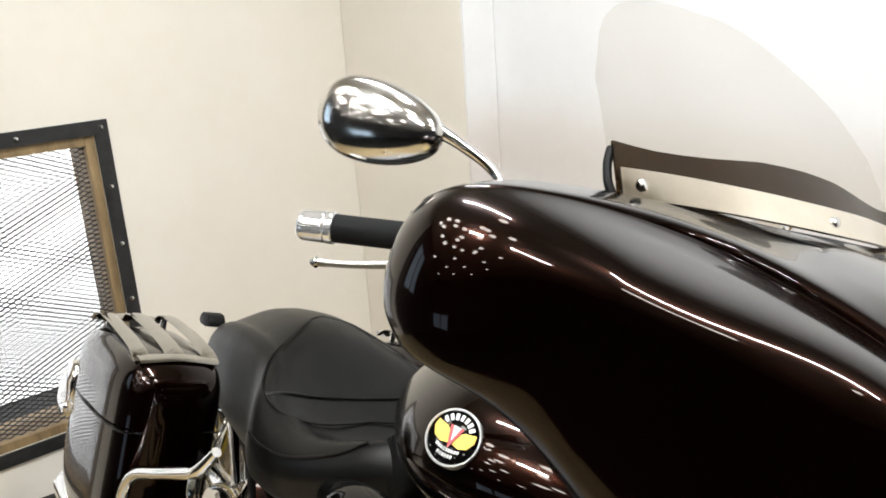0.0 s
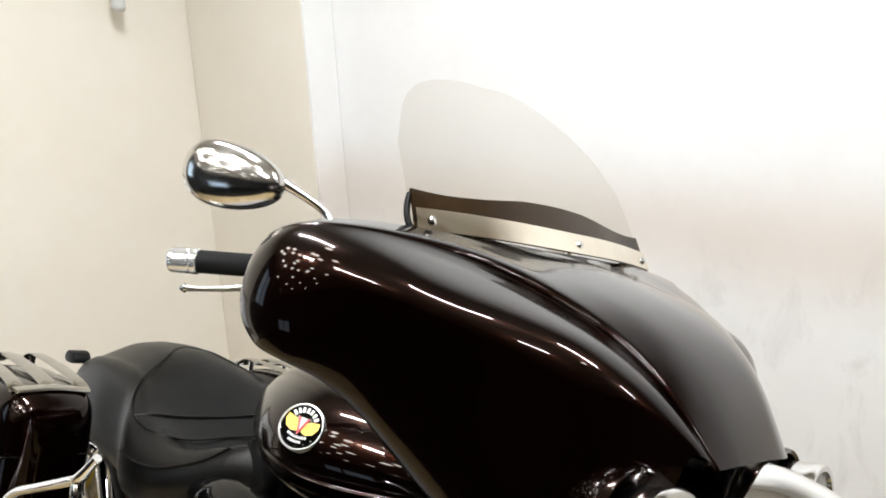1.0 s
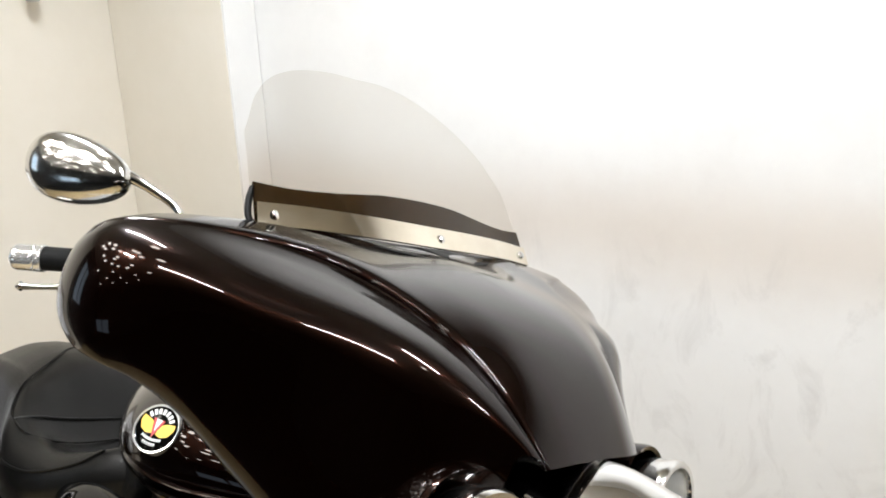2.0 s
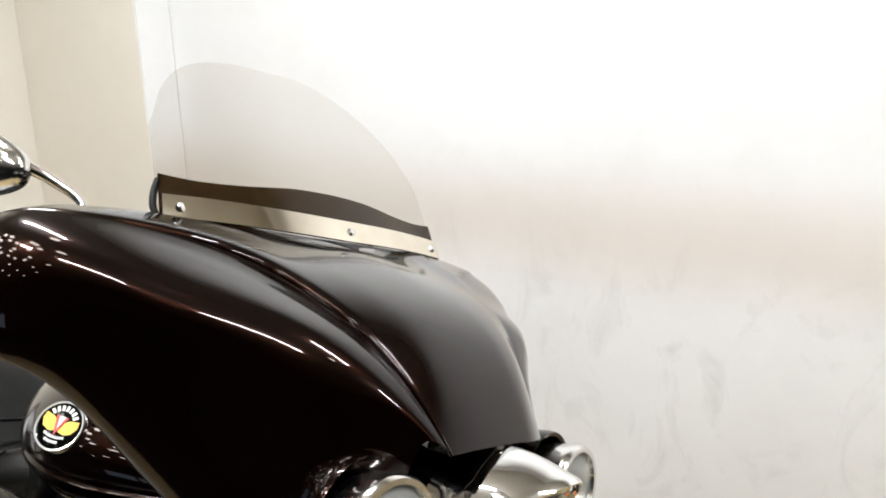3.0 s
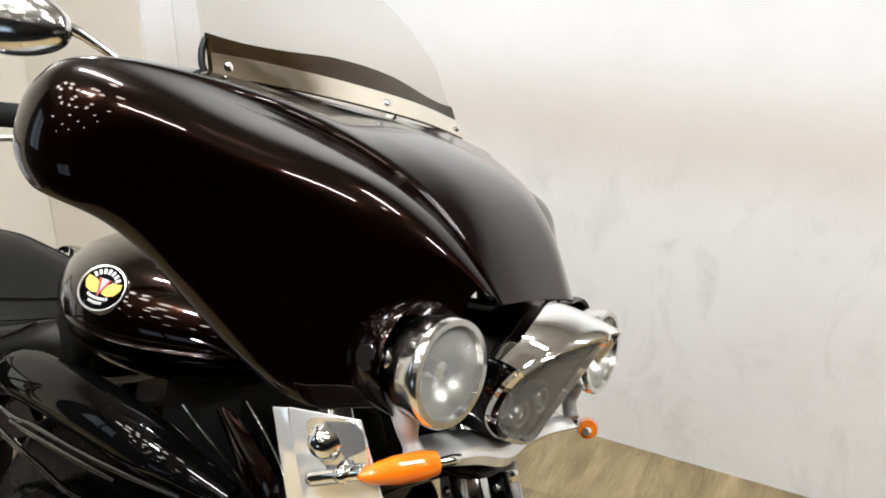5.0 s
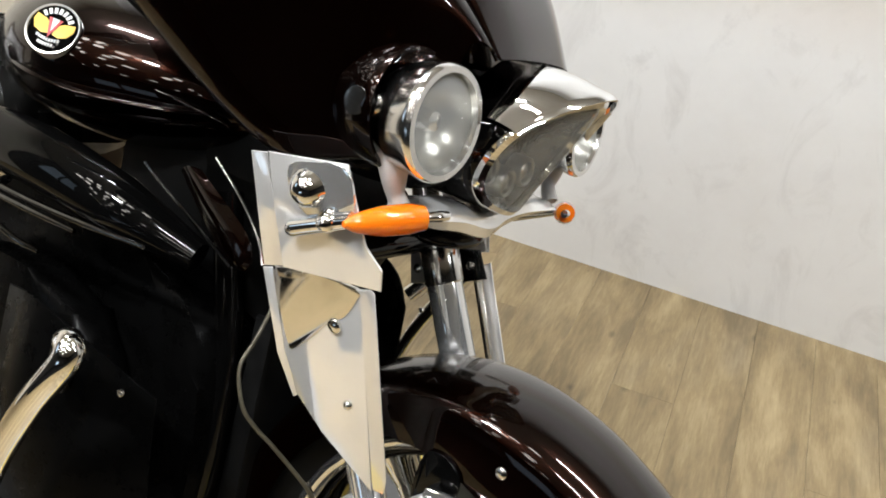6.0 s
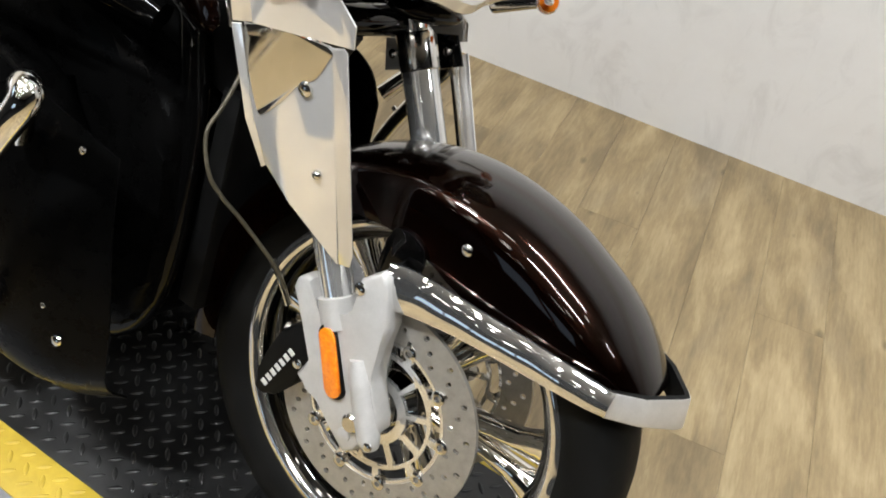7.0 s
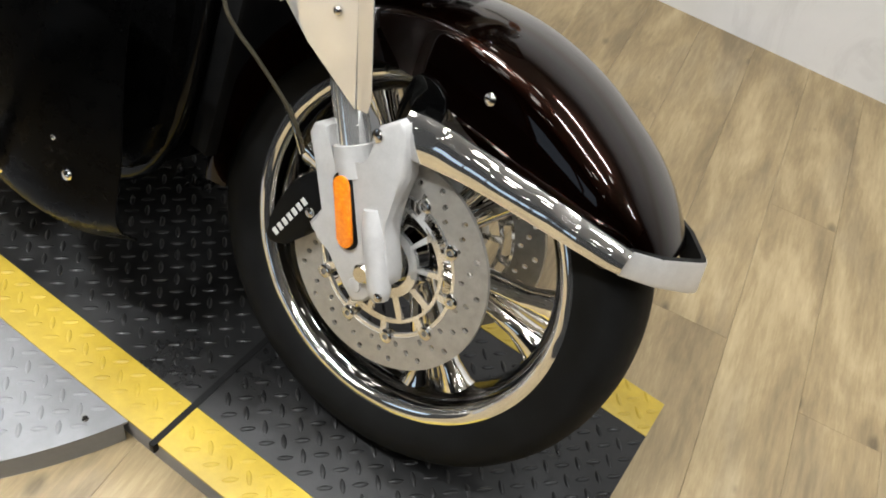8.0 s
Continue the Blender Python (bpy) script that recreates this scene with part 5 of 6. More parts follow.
for s in (-1, 1):
    dz = -0.016 if s > 0 else 0.0
    sig = part("turn_signal", sweep([(-0.118, s * 0.262, 0.834 + dz), (-0.112, s * 0.250, 0.836 + dz), (-0.100, s * 0.225, 0.841 + dz), (-0.088, s * 0.200, 0.846 + dz), (-0.080, s * 0.184, 0.849 + dz)], [0.003, 0.010, 0.0155, 0.016, 0.013], 18), ORANGE, BIKE, "amber bullet turn signal")
    part("housing", sweep([(-0.081, s * 0.186, 0.8485 + dz), (-0.072, s * 0.166, 0.852 + dz), (-0.070, s * 0.155, 0.853 + dz)], [0.0045, 0.006, 0.005], 16), CHROME, sig)
    part("stem", sweep([(-0.190, s * 0.250, 0.803 + dz), (-0.186, s * 0.250, 0.805 + dz), (-0.152, s * 0.251, 0.821 + dz), (-0.118, s * 0.250, 0.836 + dz)], [0.006, 0.010, 0.009, 0.0075], 14), CHROME, sig)

# mirrors
for s in (-1, 1):
    stem = [(-0.575, s * 0.262, 1.12), (-0.606, s * 0.262, 1.178), (-0.628, s * 0.270, 1.212), (-0.650, s * 0.305, 1.234), (-0.668, s * 0.332, 1.246)]
    mir_bm = bmesh.new()
    c = Vector((-0.720, s * 0.3665, 1.2395))
    ax = Vector((-0.057, s * 0.038, -0.002))
    side = Vector((0.55, s * 0.83, 0.10)).normalized()
    up = Vector((0.02, 0, 1)).normalized()
    rings = []
    for u in np.linspace(0, math.pi, 24):
        k, w = math.sin(u) ** 0.8, -math.cos(u)
        h = 0.0455 * (1.0 + 0.20 * w)
        rings.append([c + ax * w * 1.12 + up * (h * k * math.sin(q) + 0.006 * w) + side * (0.030 * k * math.cos(q) if math.cos(q) > 0 else 0.012 * k * math.cos(q)) for q in np.linspace(0, 2 * math.pi, 28, endpoint=False)])
    ring_grid(mir_bm, rings, closed=True)
    bmesh.ops.remove_doubles(mir_bm, verts=mir_bm.verts, dist=1e-5)
    mirror = part("mirror", mir_bm, CHROME_WORN, BIKE, "oval chrome rear-view mirror")
    part("stalk", sweep(stem, [0.006, 0.006, 0.0055, 0.0065, 0.009], 12), CHROME, mirror)

# handlebar ends
for s in (-1, 1):
    a, b = Vector((-0.790, s * 0.403, 1.110)), Vector((-0.655, s * 0.285, 1.129))
    d = (b - a).normalized()
    at = lambda u: tuple(a + d * u)
    grip = part("handlebar_grip", sweep([at(0.040), at(0.075), at(0.12), at(0.16)], [0.0165, 0.0165, 0.0165, 0.0165], 18), RUBBER, BIKE, "black rubber handlebar grip")
    part("end_cap", sweep([at(-0.002), at(0.004), at(0.029), at(0.030), at(0.032), at(0.033), at(0.040), at(0.042)], [0.014, 0.018, 0.0185, 0.0170, 0.0170, 0.0188, 0.0188, 0.0175], 24), CHROME_TUBE, grip, "chrome grip end")
    lever = [(-0.693, s * 0.426, 1.084), (-0.680, s * 0.412, 1.086), (-0.660, s * 0.385, 1.092), (-0.640, s * 0.345, 1.102), (-0.625, s * 0.30, 1.115)]
    part("lever", sweep(lever, [0.005, 0.0036, 0.0042, 0.005, 0.007], 10), BOWL, grip)
    part("lever_ball", sweep([(-0.697, s * 0.430, 1.083), (-0.693, s * 0.426, 1.084), (-0.689, s * 0.422, 1.085)], [0.003, 0.0068, 0.003], 12), CHROME_WORN, grip)
    part("switch_pod", sweep([(-0.69, s * 0.318, 1.131), (-0.655, s * 0.285, 1.140)], 0.023, 14, 3), PLASTIC, grip)

# tank
def skin(sections, n=40, m=33, power=2.4):
    """A body along x: each section is x, half width, lower z, upper z; rounded like a squashed circle."""
    rings = []
    for x, w, lo, hi in spline(sections, m):
        c, h = (lo + hi) / 2, (hi - lo) / 2
        row = []
        for q in np.linspace(0, 2 * math.pi, n, endpoint=False):
            cs, sn = math.cos(q), math.sin(q)
            row.append((x, w * math.copysign(abs(cs) ** (2 / power), cs), c + h * math.copysign(abs(sn) ** (2 / power), sn)))
        rings.append(row)
    return rings


tank_bm = bmesh.new()
ring_grid(tank_bm, skin([(-0.935, 0.06, 0.80, 0.90), (-0.915, 0.13, 0.77, 0.938), (-0.84, 0.188, 0.75, 0.968), (-0.74, 0.232, 0.745, 0.980), (-0.64, 0.232, 0.75, 0.980), (-0.53, 0.188, 0.77, 0.965), (-0.44, 0.135, 0.80, 0.935), (-0.36, 0.06, 0.84, 0.89)], power=2.1), closed=True, caps=True)
tank = part("fuel_tank", tank_bm, PAINT, BIKE, "glossy dark maroon fuel tank with a round badge")

# seat: dished rider's place before a padded rise, rolled edges
def seat_section(x):
    xs = [-1.80, -1.70, -1.60, -1.50, -1.40, -1.32, -1.24, -1.16, -1.08, -1.0, -0.92, -0.86]
    w = np.interp(x, xs, [0.09, 0.145, 0.162, 0.168, 0.170, 0.176, 0.222, 0.230, 0.220, 0.195, 0.15, 0.09])
    zc = np.interp(x, xs, [0.72, 0.785, 0.83, 0.847, 0.850, 0.828, 0.752, 0.686, 0.668, 0.690, 0.735, 0.77])
    ze = np.interp(x, xs, [0.70, 0.755, 0.792, 0.808, 0.812, 0.800, 0.760, 0.730, 0.730, 0.755, 0.79, 0.78])
    zb = np.interp(x, xs, [0.66, 0.62, 0.60, 0.59, 0.58, 0.58, 0.58, 0.59, 0.60, 0.63, 0.67, 0.70])
    return w, zc, ze, zb


seat_rings = []
for x in np.linspace(-1.80, -0.86, 90):
    w, zc, ze, zb = [np.mean([seat_section(x + d)[i] for d in (-0.035, -0.02, -0.01, 0, 0.01, 0.02, 0.035)]) for i in range(4)]
    half = [(0.55 * w, zb), (0.86 * w, zb + 0.012), (0.97 * w, zb + 0.05), (1.0 * w, zb + 0.55 * (ze - zb)), (0.97 * w, ze - 0.03), (0.86 * w, ze - 0.004), (0.74 * w, ze), (0.55 * w, ze * 0.6 + zc * 0.4), (0.30 * w, ze * 0.15 + zc * 0.85), (0.0, zc)]
    half = spline(half, 28)
    seat_rings.append([(x, -y, z) for y, z in half] + [(x, y, z) for y, z in half[::-1][1:]])
seat_bm = bmesh.new()
ring_grid(seat_bm, seat_rings, closed=True, caps=True)
seat = part("seat", seat_bm, LEATHER, BIKE, "black leather two-step saddle with piping", sharp=80)


SEAMS = ([(-1.45, 0.0, 0.848), (-1.430, 0.035, 0.846), (-1.398, 0.066, 0.838), (-1.335, 0.148, 0.800), (-1.295, 0.180, 0.772), (-1.250, 0.197, 0.754), (-1.187, 0.193, 0.740), (-1.160, 0.150, 0.7285), (-1.175, 0.085, 0.717), (-1.190, 0.0, 0.7155)],
         [(-1.240, 0.200, 0.751), (-1.227, 0.167, 0.757), (-1.227, 0.096, 0.750), (-1.229, 0.0, 0.746)],
         [(-1.215, 0.226, 0.690), (-1.150, 0.229, 0.692), (-1.080, 0.216, 0.701), (-0.996, 0.182, 0.738), (-0.957, 0.147, 0.773)])
for s in (1, -1):
    for line in SEAMS:
        part("piping", sweep([(x, s * y, z) for x, y, z in line], 0.0024, 6), LEATHER, seat)

# saddlebags
def saddle_extras(bag, s):
    """Chrome rack with slots, latch, ribbed panel and guard bar of one saddlebag."""
    zr = 0.796
    for y0, y1 in ((0.260, 0.290), (0.318, 0.354), (0.382, 0.412)):
        part("rack_rail", sweep([(-1.645, s * (y0 + y1) / 2, zr - 0.03), (-1.60, s * (y0 + y1) / 2, zr - 0.006), (-1.48, s * (y0 + y1) / 2, zr), (-1.36, s * (y0 + y1) / 2, zr - 0.003), (-1.31, s * (y0 + y1) / 2, zr - 0.015)], (y1 - y0) / 2, 16, flat=0.2), RACK_CHROME, bag, "flat chrome rack rail")
    for x, z in ((-1.64, zr - 0.026), (-1.315, zr - 0.012)):
        part("rack_end", sweep([(x, s * 0.268, z), (x - 0.004, s * 0.335, z + 0.004), (x, s * 0.405, z)], 0.022, 16, flat=0.2), RACK_CHROME, bag)
    for x in (-1.60, -1.34):
        for y in (0.28, 0.385):
            part("rack_foot", sweep([(x, s * y, zr - 0.05), (x, s * y, zr - 0.012)], 0.007, 10, 3), CHROME, bag)
    part("latch", plate(rounded([(-1.72, 0.61), (-1.66, 0.675), (-1.615, 0.655), (-1.62, 0.585), (-1.66, 0.555), (-1.705, 0.57)], 24), s * 0.385, s * 0.436, 0.008), CHROME, bag, "chrome latch")
    part("latch_button", lathe([(0, s * 0.006), (0.010, s * 0.005), (0.013, 0), (0.013, -s * 0.006)], 16, Matrix.Translation((-1.635, s * 0.436, 0.585))), CHROME_WORN, bag)
    for k in range(16):
        u = k / 15
        x, z = -1.69 + 0.085 * u, 0.675 + 0.070 * u
        part("rib", sweep([(x, s * 0.335, z + 0.012), (x + 0.004, s * 0.388, z), (x + 0.008, s * 0.408, z - 0.03)], 0.0024, 6, 7), CHROME_WORN, bag)
    part("seam_strip", sweep([(-1.262, s * 0.26, 0.672), (-1.259, s * 0.33, 0.672), (-1.263, s * 0.405, 0.672), (-1.29, s * 0.430, 0.670), (-1.45, s * 0.441, 0.655), (-1.64, s * 0.428, 0.635)], 0.0018, 8), BLACK, bag)
    part("guard_bar", sweep([(-1.30, s * 0.38, 0.46), (-1.265, s * 0.405, 0.545), (-1.245, s * 0.41, 0.590), (-1.20, s * 0.41, 0.630), (-1.10, s * 0.41, 0.674), (-0.985, s * 0.41, 0.724), (-0.945, s * 0.41, 0.745), (-0.910, s * 0.405, 0.785)], [0.010] * 7 + [0.007], 14), CHROME, bag, "chrome guard bar")
    part("guard_leg", sweep([(-0.958, s * 0.41, 0.738), (-0.948, s * 0.405, 0.69), (-0.98, s * 0.33, 0.55)], 0.0085, 14), CHROME, bag)
    part("rear_bumper", sweep([(-1.76, s * 0.33, 0.56), (-1.80, s * 0.355, 0.50), (-1.80, s * 0.36, 0.40), (-1.76, s * 0.35, 0.32)], 0.014, 14), CHROME, bag)


for s in (-1, 1):
    bag_bm = bmesh.new()
    rings = []
    for x, y0, y1, z0, z1 in spline([(-1.254, 0.318, 0.360, 0.57, 0.69), (-1.260, 0.288, 0.392, 0.50, 0.742), (-1.276, 0.264, 0.416, 0.455, 0.772), (-1.315, 0.250, 0.430, 0.430, 0.787), (-1.40, 0.245, 0.438, 0.42, 0.788), (-1.58, 0.245, 0.434, 0.42, 0.770), (-1.72, 0.25, 0.40, 0.45, 0.71), (-1.77, 0.28, 0.35, 0.52, 0.62)], 48):
        cy, cz, hy, hz = (y0 + y1) / 2, (z0 + z1) / 2, (y1 - y0) / 2, (z1 - z0) / 2
        row = []
        for q in np.linspace(0, 2 * math.pi, 40, endpoint=False):
            cs, sn = math.cos(q), math.sin(q)
            row.append((x, s * (cy + hy * math.copysign(abs(cs) ** 0.36, cs)), cz + hz * math.copysign(abs(sn) ** 0.36, sn)))
        rings.append(row)
    ring_grid(bag_bm, rings, closed=True, caps=True)
    bag = part("saddlebag", bag_bm, PAINT, BIKE, "glossy maroon hard saddlebag with chrome rack")
    saddle_extras(bag, s)


# badge on the tank
for s in (-1, 1):
    nb = Vector((0.42, s * 0.78, 0.46)).normalized()
    rot = Vector((0, s, 0)).rotation_difference(nb).to_matrix().to_4x4()
    MB = Matrix.Translation((-0.651, s * 0.2310, 0.9035)) @ rot
    badge = part("badge", lathe([(0.0, s * 0.002), (0.0325, s * 0.002), (0.034, s * 0.001), (0.034, -s * 0.012)], 40, MB), BLACK, tank, "round enamel badge with yellow wings")
    part("badge_ring", lathe([(0.0318, s * 0.002), (0.0326, s * 0.0032), (0.0344, s * 0.0032), (0.0350, s * 0.002), (0.0349, -s * 0.014)], 40, MB), CHROME_SATIN, badge)
    for k in (-1, 1):
        wing = [(k * 0.004, 0.004), (k * 0.012, 0.010), (k * 0.026, 0.013), (k * 0.0275, 0.004), (k * 0.022, -0.006), (k * 0.012, -0.010), (k * 0.003, -0.008)]
        part("wing", plate(wing if k * s < 0 else wing[::-1], s * 0.0022, s * 0.0034, 0.0, MB), GOLD, badge)
        vee = [(k * 0.0095, 0.013), (k * 0.0055, 0.013), (0.0, -0.006), (0.0, -0.014)]
        part("vee", plate(vee, s * 0.0036, s * 0.0046, 0.0, MB), RED, badge)
    part("vee_fill", plate([(-0.005, 0.013), (0.005, 0.013), (0.0, -0.005)], s * 0.003, s * 0.0042, 0.0, MB), WHITE, badge)
    for k in range(7):
        w = radians(90 + (k - 3) * 17)
        L = MB @ Matrix.Translation((0.0225 * math.cos(w), 0, 0.0225 * math.sin(w) + 0.002)) @ Matrix.Rotation(-(w - math.pi / 2), 4, "Y")
        part("letter_bar", box(-0.0021, 0.0021, s * 0.0022, s * 0.0032, -0.0038, 0.0038, m=L), WHITE, badge)
    for row, n in ((-0.016, 9), (-0.0225, 6)):
        for k in range(n):
            x = (k - (n - 1) / 2) * 0.0036
            part("letter_bar", box(x - 0.0012, x + 0.0012, s * 0.0022, s * 0.0030, row - 0.002 + x * x * 12, row + 0.002 + x * x * 12, m=MB), WHITE, badge)
    # styling edge and chrome tip along the tank
    edge = [(-0.83, s * 0.188, 0.850), (-0.70, s * 0.233, 0.842), (-0.60, s * 0.220, 0.838), (-0.50, s * 0.176, 0.846), (-0.44, s * 0.138, 0.856)]
    part("tank_edge", sweep(edge, [0.004, 0.007, 0.007, 0.006, 0.003], 10, flat=0.6), PAINT, tank)
    part("tank_tip", sweep([(-0.52, s * 0.180, 0.868), (-0.48, s * 0.158, 0.862), (-0.435, s * 0.132, 0.850), (-0.425, s * 0.125, 0.842)], [0.002, 0.007, 0.005, 0.001], 12, flat=0.5), CHROME, tank)
part("filler_cap", lathe([(0, 0.012), (0.026, 0.011), (0.031, 0.006), (0.032, 0.0), (0.032, -0.01)], 28, pose(-0.72, 0.0, 0.969, 90)), CHROME, tank, "chrome filler cap")
part("fairing_knob", sweep([(-0.352, -0.285, 0.966), (-0.353, -0.300, 0.964), (-0.353, -0.306, 0.963)], [0.006, 0.0075, 0.003], 14), CHROME, BIKE)
part("fairing_knob", sweep([(-0.352, 0.285, 0.966), (-0.353, 0.300, 0.964), (-0.353, 0.306, 0.963)], [0.006, 0.0075, 0.003], 14), CHROME, BIKE)
# console and cables between tank and seat
part("tank_console", plate(rounded([(-0.95, 0.72), (-0.95, 0.78), (-0.92, 0.80), (-0.86, 0.78), (-0.88, 0.70)], 20), -0.13, 0.13, 0.02), PLASTIC, BIKE)

# engine: two finned cylinders in a vee, covers, frame rails
engine = part("engine", plate(rounded([(-0.90, 0.62), (-0.62, 0.66), (-0.40, 0.62), (-0.34, 0.46), (-0.36, 0.26), (-0.52, 0.20), (-0.80, 0.20), (-0.95, 0.34)], 36), -0.17, 0.17, 0.03), ENGINE, BIKE, "gloss black engine with finned covers")
for s in (-1, 1):
    cover = [(-0.93, s * 0.20, 0.70), (-0.80, s * 0.235, 0.735), (-0.62, s * 0.245, 0.745), (-0.47, s * 0.235, 0.73), (-0.36, s * 0.20, 0.70)]
    part("head_cover", sweep(cover, [0.03, 0.040, 0.042, 0.038, 0.02], 20), BLACK, engine)
    for fin in ([(-0.90, 0.26, 0.685), (-0.745, 0.28, 0.692), (-0.684, 0.28, 0.698), (-0.581, 0.28, 0.701), (-0.467, 0.28, 0.709), (-0.37, 0.275, 0.717)],
                [(-0.75, 0.28, 0.685), (-0.69, 0.285, 0.688), (-0.631, 0.285, 0.690), (-0.554, 0.285, 0.693), (-0.482, 0.283, 0.696)],
                [(-0.90, 0.27, 0.672), (-0.719, 0.29, 0.664), (-0.645, 0.29, 0.658), (-0.582, 0.29, 0.650), (-0.541, 0.285, 0.648)]):
        part("cover_fin", sweep([(x, s * y, z) for x, y, z in fin], [0.003, 0.0045, 0.0045, 0.0045, 0.003], 10), DARK_CHROME, engine, "polished dark chrome fin")
    part("primary_cover", plate(rounded([(-0.86, 0.42), (-0.80, 0.56), (-0.58, 0.58), (-0.46, 0.48), (-0.50, 0.32), (-0.68, 0.25), (-0.82, 0.29)], 36), s * 0.17, s * 0.235, 0.025), ENGINE, engine)
    # lower leg fairing with a bright bottom edge
    leg = [[(-0.56, 0.30, 0.60), (-0.47, 0.325, 0.62), (-0.38, 0.315, 0.60), (-0.30, 0.28, 0.56)],
           [(-0.57, 0.30, 0.48), (-0.48, 0.335, 0.48), (-0.38, 0.325, 0.47), (-0.29, 0.28, 0.46)],
           [(-0.58, 0.29, 0.36), (-0.49, 0.325, 0.34), (-0.38, 0.315, 0.33), (-0.28, 0.27, 0.34)],
           [(-0.58, 0.27, 0.27), (-0.49, 0.30, 0.235), (-0.38, 0.29, 0.225), (-0.29, 0.25, 0.24)],
           [(-0.56, 0.22, 0.215), (-0.48, 0.24, 0.175), (-0.38, 0.235, 0.170), (-0.30, 0.20, 0.19)]]
    back = 0.0 if s < 0 else 0.62
    part("leg_fairing", shell([[(x - back * (x + 0.58) ** 2, s * y, z) for x, y, z in row] for row in tensor(leg, 26, 26)], 0.003 * -s), ENGINE, BIKE, "black lower leg fairing", sharp=70)
    part("leg_screw", bolt(-0.335, s * 0.298, 0.30, 0.008, 0.005, facing=s), CHROME, BIKE)
    part("leg_screw", bolt(-0.352, s * 0.310, 0.345, 0.004, 0.003, facing=s), CHROME_WORN, BIKE)
    part("leg_screw", bolt(-0.33, s * 0.305, 0.560, 0.005, 0.004, facing=s), CHROME_WORN, BIKE)
    # crash bar
    part("crash_bar", sweep([(-0.385, s * 0.345, 0.560), (-0.352, s * 0.368, 0.610), (-0.318, s * 0.392, 0.646), (-0.303, s * 0.402, 0.636), (-0.345, s * 0.405, 0.566), (-0.392, s * 0.405, 0.470), (-0.43, s * 0.40, 0.345), (-0.45, s * 0.33, 0.26), (-0.45, s * 0.22, 0.23)], 0.0155, 20, 60), CHROME, BIKE, "chrome crash bar")
    # painted frame cover beside the steering neck
    cov = [[(-0.474, 0.143, 0.773), (-0.456, 0.152, 0.783), (-0.436, 0.148, 0.783)], [(-0.405, 0.164, 0.740), (-0.380, 0.174, 0.753), (-0.356, 0.168, 0.762)],
           [(-0.350, 0.176, 0.715), (-0.325, 0.187, 0.731), (-0.308, 0.180, 0.746)], [(-0.318, 0.183, 0.705), (-0.303, 0.191, 0.715), (-0.292, 0.186, 0.734)], [(-0.300, 0.186, 0.705), (-0.292, 0.188, 0.711), (-0.286, 0.187, 0.720)]]
    part("frame_cover", shell([[(x, s * y, z) for x, y, z in row] for row in tensor(cov, 24, 12)], 0.003 * -s), PAINT, BIKE, "maroon painted frame cover", sharp=70)
    part("frame_trim", sweep([(-0.520, s * 0.166, 0.769), (-0.470, s * 0.168, 0.748), (-0.419, s * 0.170, 0.7295), (-0.375, s * 0.172, 0.713), (-0.332, s * 0.174, 0.696)], 0.0022, 8), CHROME_WORN, BIKE)
    part("frame_trim", sweep([(-0.392, s * 0.170, 0.815), (-0.345, s * 0.171, 0.785), (-0.303, s * 0.172, 0.750), (-0.283, s * 0.173, 0.718)], 0.0022, 8), CHROME_WORN, BIKE)
    # floorboard
    part("floorboard", plate([(-0.98, 0.248), (-0.62, 0.238), (-0.575, 0.250), (-0.575, 0.268), (-0.62, 0.262), (-0.98, 0.272)], s * 0.24, s * 0.345, 0.006), PLASTIC, BIKE, "black rider floorboard")
    part("frame_rail", sweep([(-0.42, s * 0.11, 0.76), (-0.36, s * 0.12, 0.55), (-0.36, s * 0.13, 0.30), (-0.48, s * 0.13, 0.19), (-0.80, s * 0.13, 0.18), (-1.10, s * 0.14, 0.28)], 0.02, 14), BLACK, BIKE)
    part("exhaust", sweep([(-0.70, s * 0.19, 0.28), (-0.95, s * 0.22, 0.22), (-1.30, s * 0.27, 0.23), (-1.80, s * 0.30, 0.25), (-1.98, s * 0.31, 0.26)], [0.028, 0.034, 0.048, 0.050, 0.046], 20), CHROME, BIKE, "chrome exhaust silencer")
part("tag", sweep([(-0.585, -0.30, 0.262), (-0.584, -0.303, 0.244), (-0.586, -0.302, 0.225)], [0.006, 0.010, 0.007], 10, flat=0.5), YELLOW, BIKE, "small yellow tie tag")
# black filler blocks, added where the gaps round the neck look dark
part("neck_filler", plate([(-0.50, 0.93), (-0.375, 0.90), (-0.33, 0.80), (-0.285, 0.70), (-0.33, 0.60), (-0.48, 0.64)], -0.10, 0.10, 0.012), PLASTIC, BIKE, "black filler round the steering neck")
part("backbone_filler", box(-0.66, -0.36, -0.10, 0.10, 0.66, 0.80, 0.02), PLASTIC, BIKE, "black filler under the tank")
part("radiator", box(-0.335, -0.30, -0.11, 0.11, 0.30, 0.62, 0.008), PLASTIC, BIKE, "black oil cooler")
part("side_stand", sweep([(-0.62, 0.16, 0.20), (-0.60, 0.20, 0.12), (-0.585, 0.235, 0.012)], [0.012, 0.011, 0.010], 12), PLASTIC, BIKE, "black side stand")
part("stand_foot", box(-0.615, -0.555, 0.215, 0.265, -0.001, 0.011, 0.003, m=Matrix.Rotation(radians(0), 4, "X")), PLASTIC, BIKE)
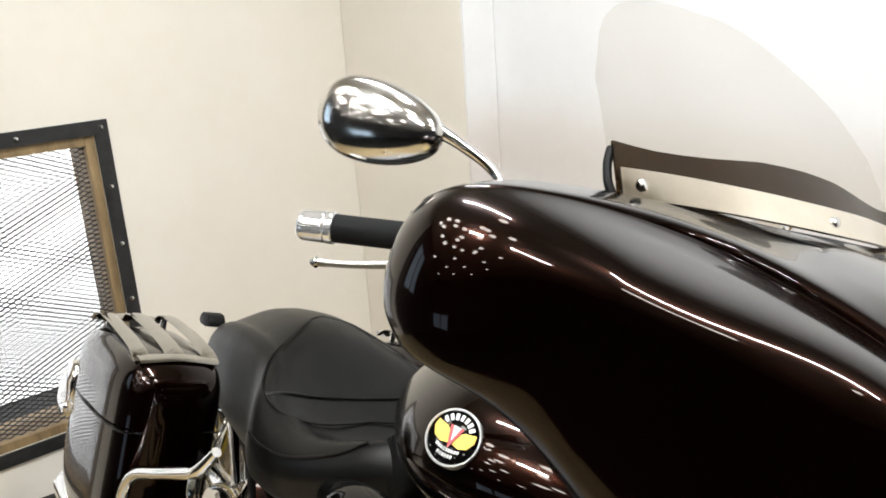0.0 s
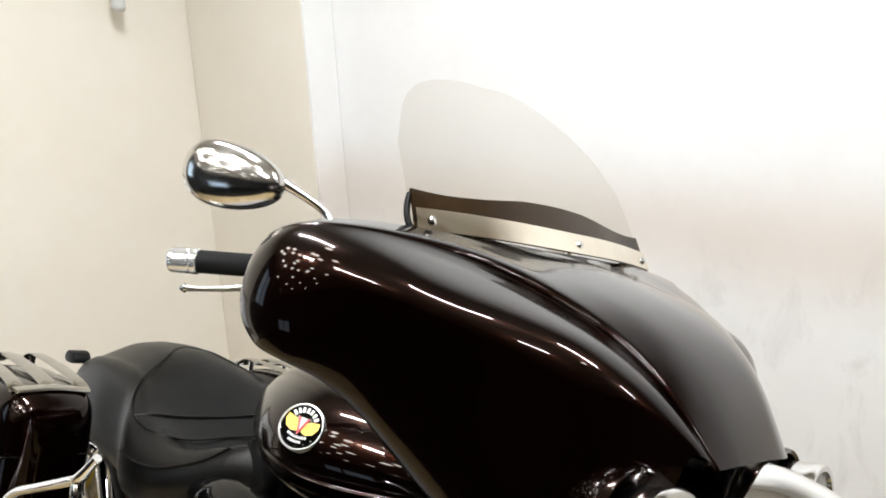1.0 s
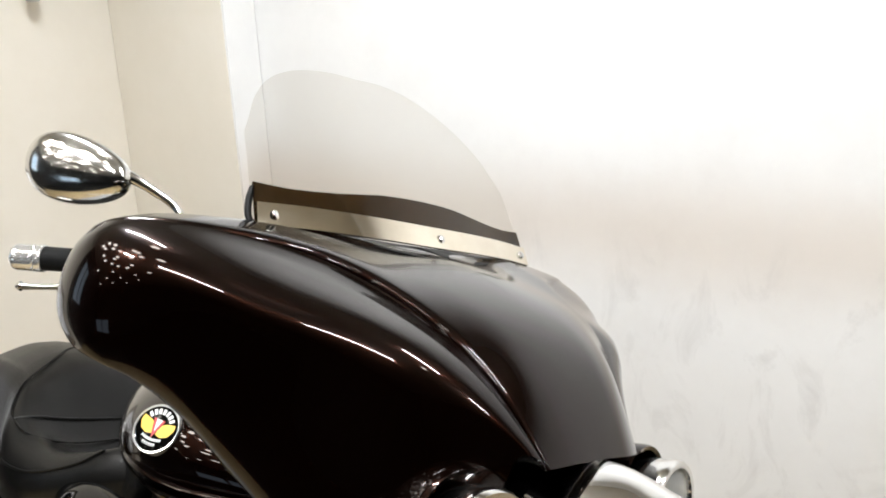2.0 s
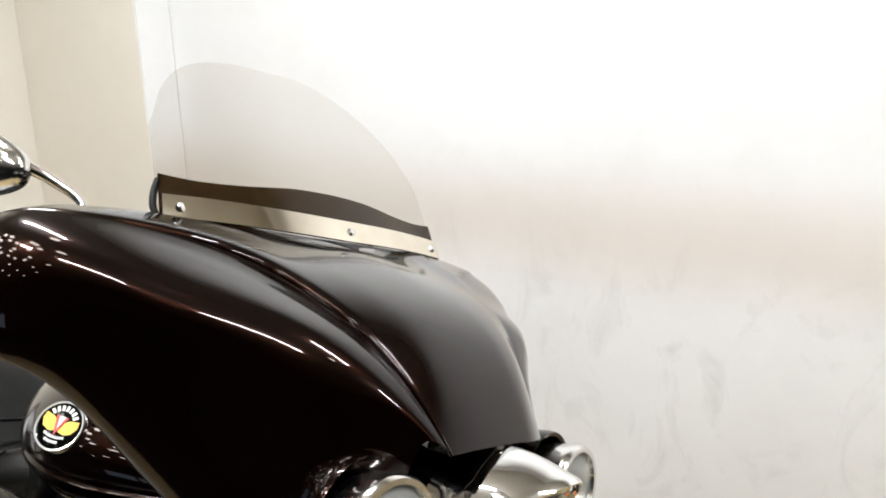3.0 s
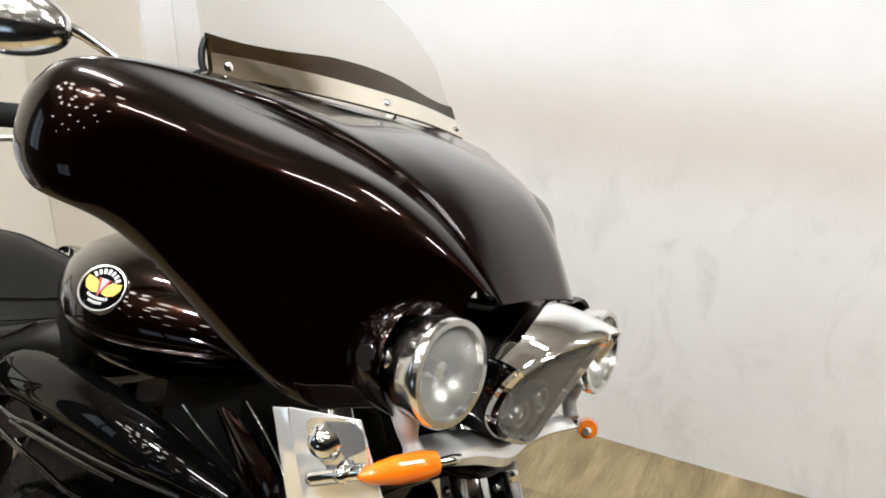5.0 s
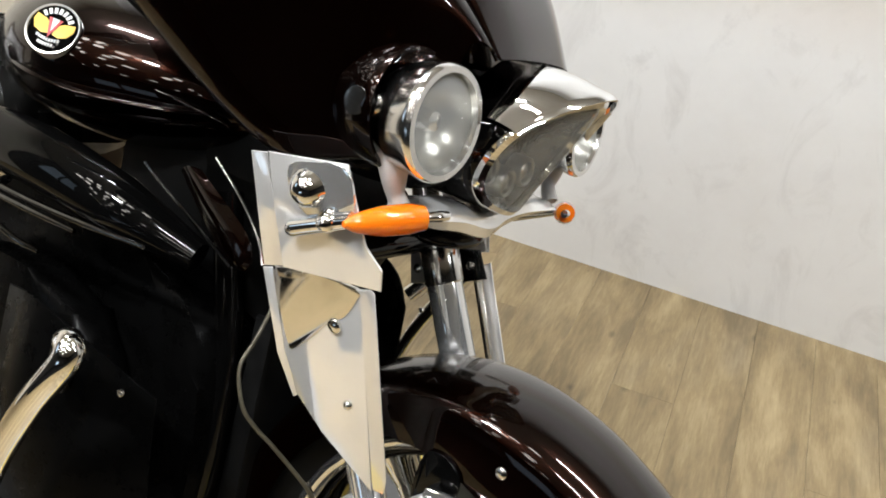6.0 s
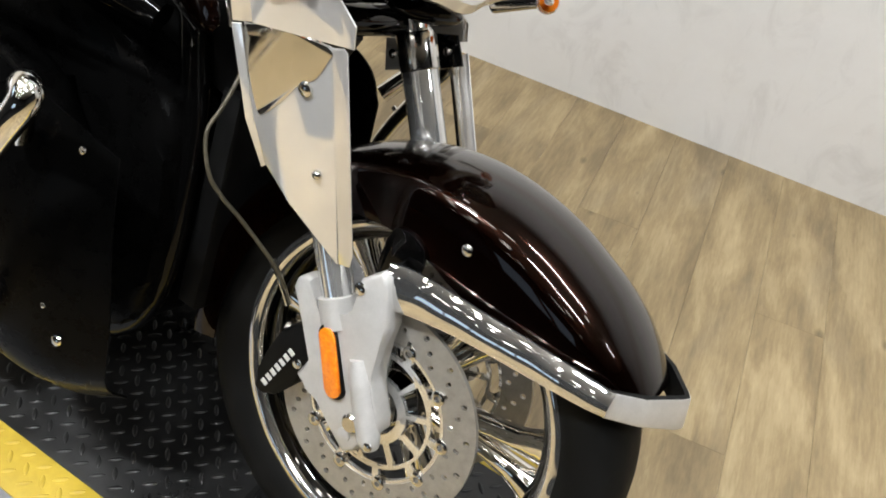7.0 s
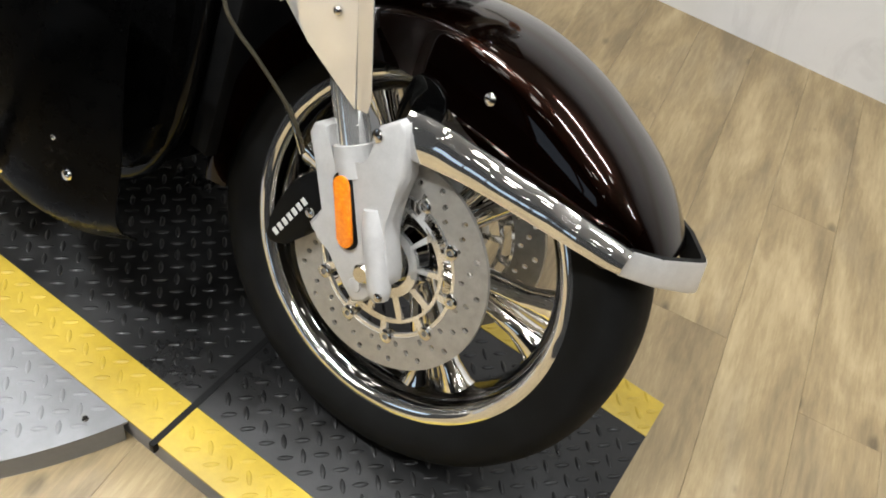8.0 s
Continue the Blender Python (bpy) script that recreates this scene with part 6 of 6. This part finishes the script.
# rear end, mostly hidden
rear_fender = []
for deg in np.linspace(15, 170, 26):
    rear_fender.append([((0.35 + 0.035 * (1 - u * u)) * math.cos(radians(deg)) - 1.67, u * 0.115, 0.32 + (0.35 + 0.035 * (1 - u * u)) * math.sin(radians(deg))) for u in np.linspace(-1, 1, 15)])
part("rear_fender", shell(rear_fender, -0.003), PAINT, BIKE, "glossy dark maroon rear fender", sharp=70)
part("tail_rack", plate(rounded([(-1.782, 0.740), (-1.772, 0.764), (-1.727, 0.764), (-1.722, 0.742)], 16), -0.14, -0.10, 0.004), PLASTIC, BIKE)
part("tail_lamp", sweep([(-1.98, -0.07, 0.50), (-2.0, 0.0, 0.51), (-1.98, 0.07, 0.50)], [0.025, 0.03, 0.025], 14), REDLENS, BIKE, "red tail lamp")
MR = Matrix.Translation((-1.67, 0, 0.32))
rear_wheel = part("rear_wheel", lathe([(r, -y * 1.5) for r, y in ((0.235, 0.05), (0.23, 0.052), (0.215, 0.04), (0.20, 0.02), (0.195, 0.0))] + [(r, y * 1.5) for r, y in ((0.20, 0.02), (0.215, 0.04), (0.23, 0.052), (0.235, 0.05))] + [(0.225, 0.03), (0.21, 0.0), (0.225, -0.03)], 72, MR, closed=True), CHROME, BIKE)
part("tyre", lathe([(0.225, -0.07), (0.24, -0.085), (0.275, -0.09), (0.302, -0.075), (0.316, -0.04), (0.3195, 0.0), (0.316, 0.04), (0.302, 0.075), (0.275, 0.09), (0.24, 0.085), (0.225, 0.07)], 96, MR), RUBBER, rear_wheel)
part("hub", lathe([(0, -0.08), (0.05, -0.08), (0.06, -0.06), (0.06, 0.06), (0.05, 0.08), (0, 0.08)], 32, MR), CHROME, rear_wheel)
for k in range(6):
    w = radians(60 * k)
    part("spoke", sweep([(-1.67 + 0.05 * math.cos(w), 0, 0.32 + 0.05 * math.sin(w)), (-1.67 + 0.205 * math.cos(w), 0, 0.32 + 0.205 * math.sin(w))], [0.022, 0.03], 12, 3), CHROME, rear_wheel)

# boards of the floor
planks(PLANK_TURN)
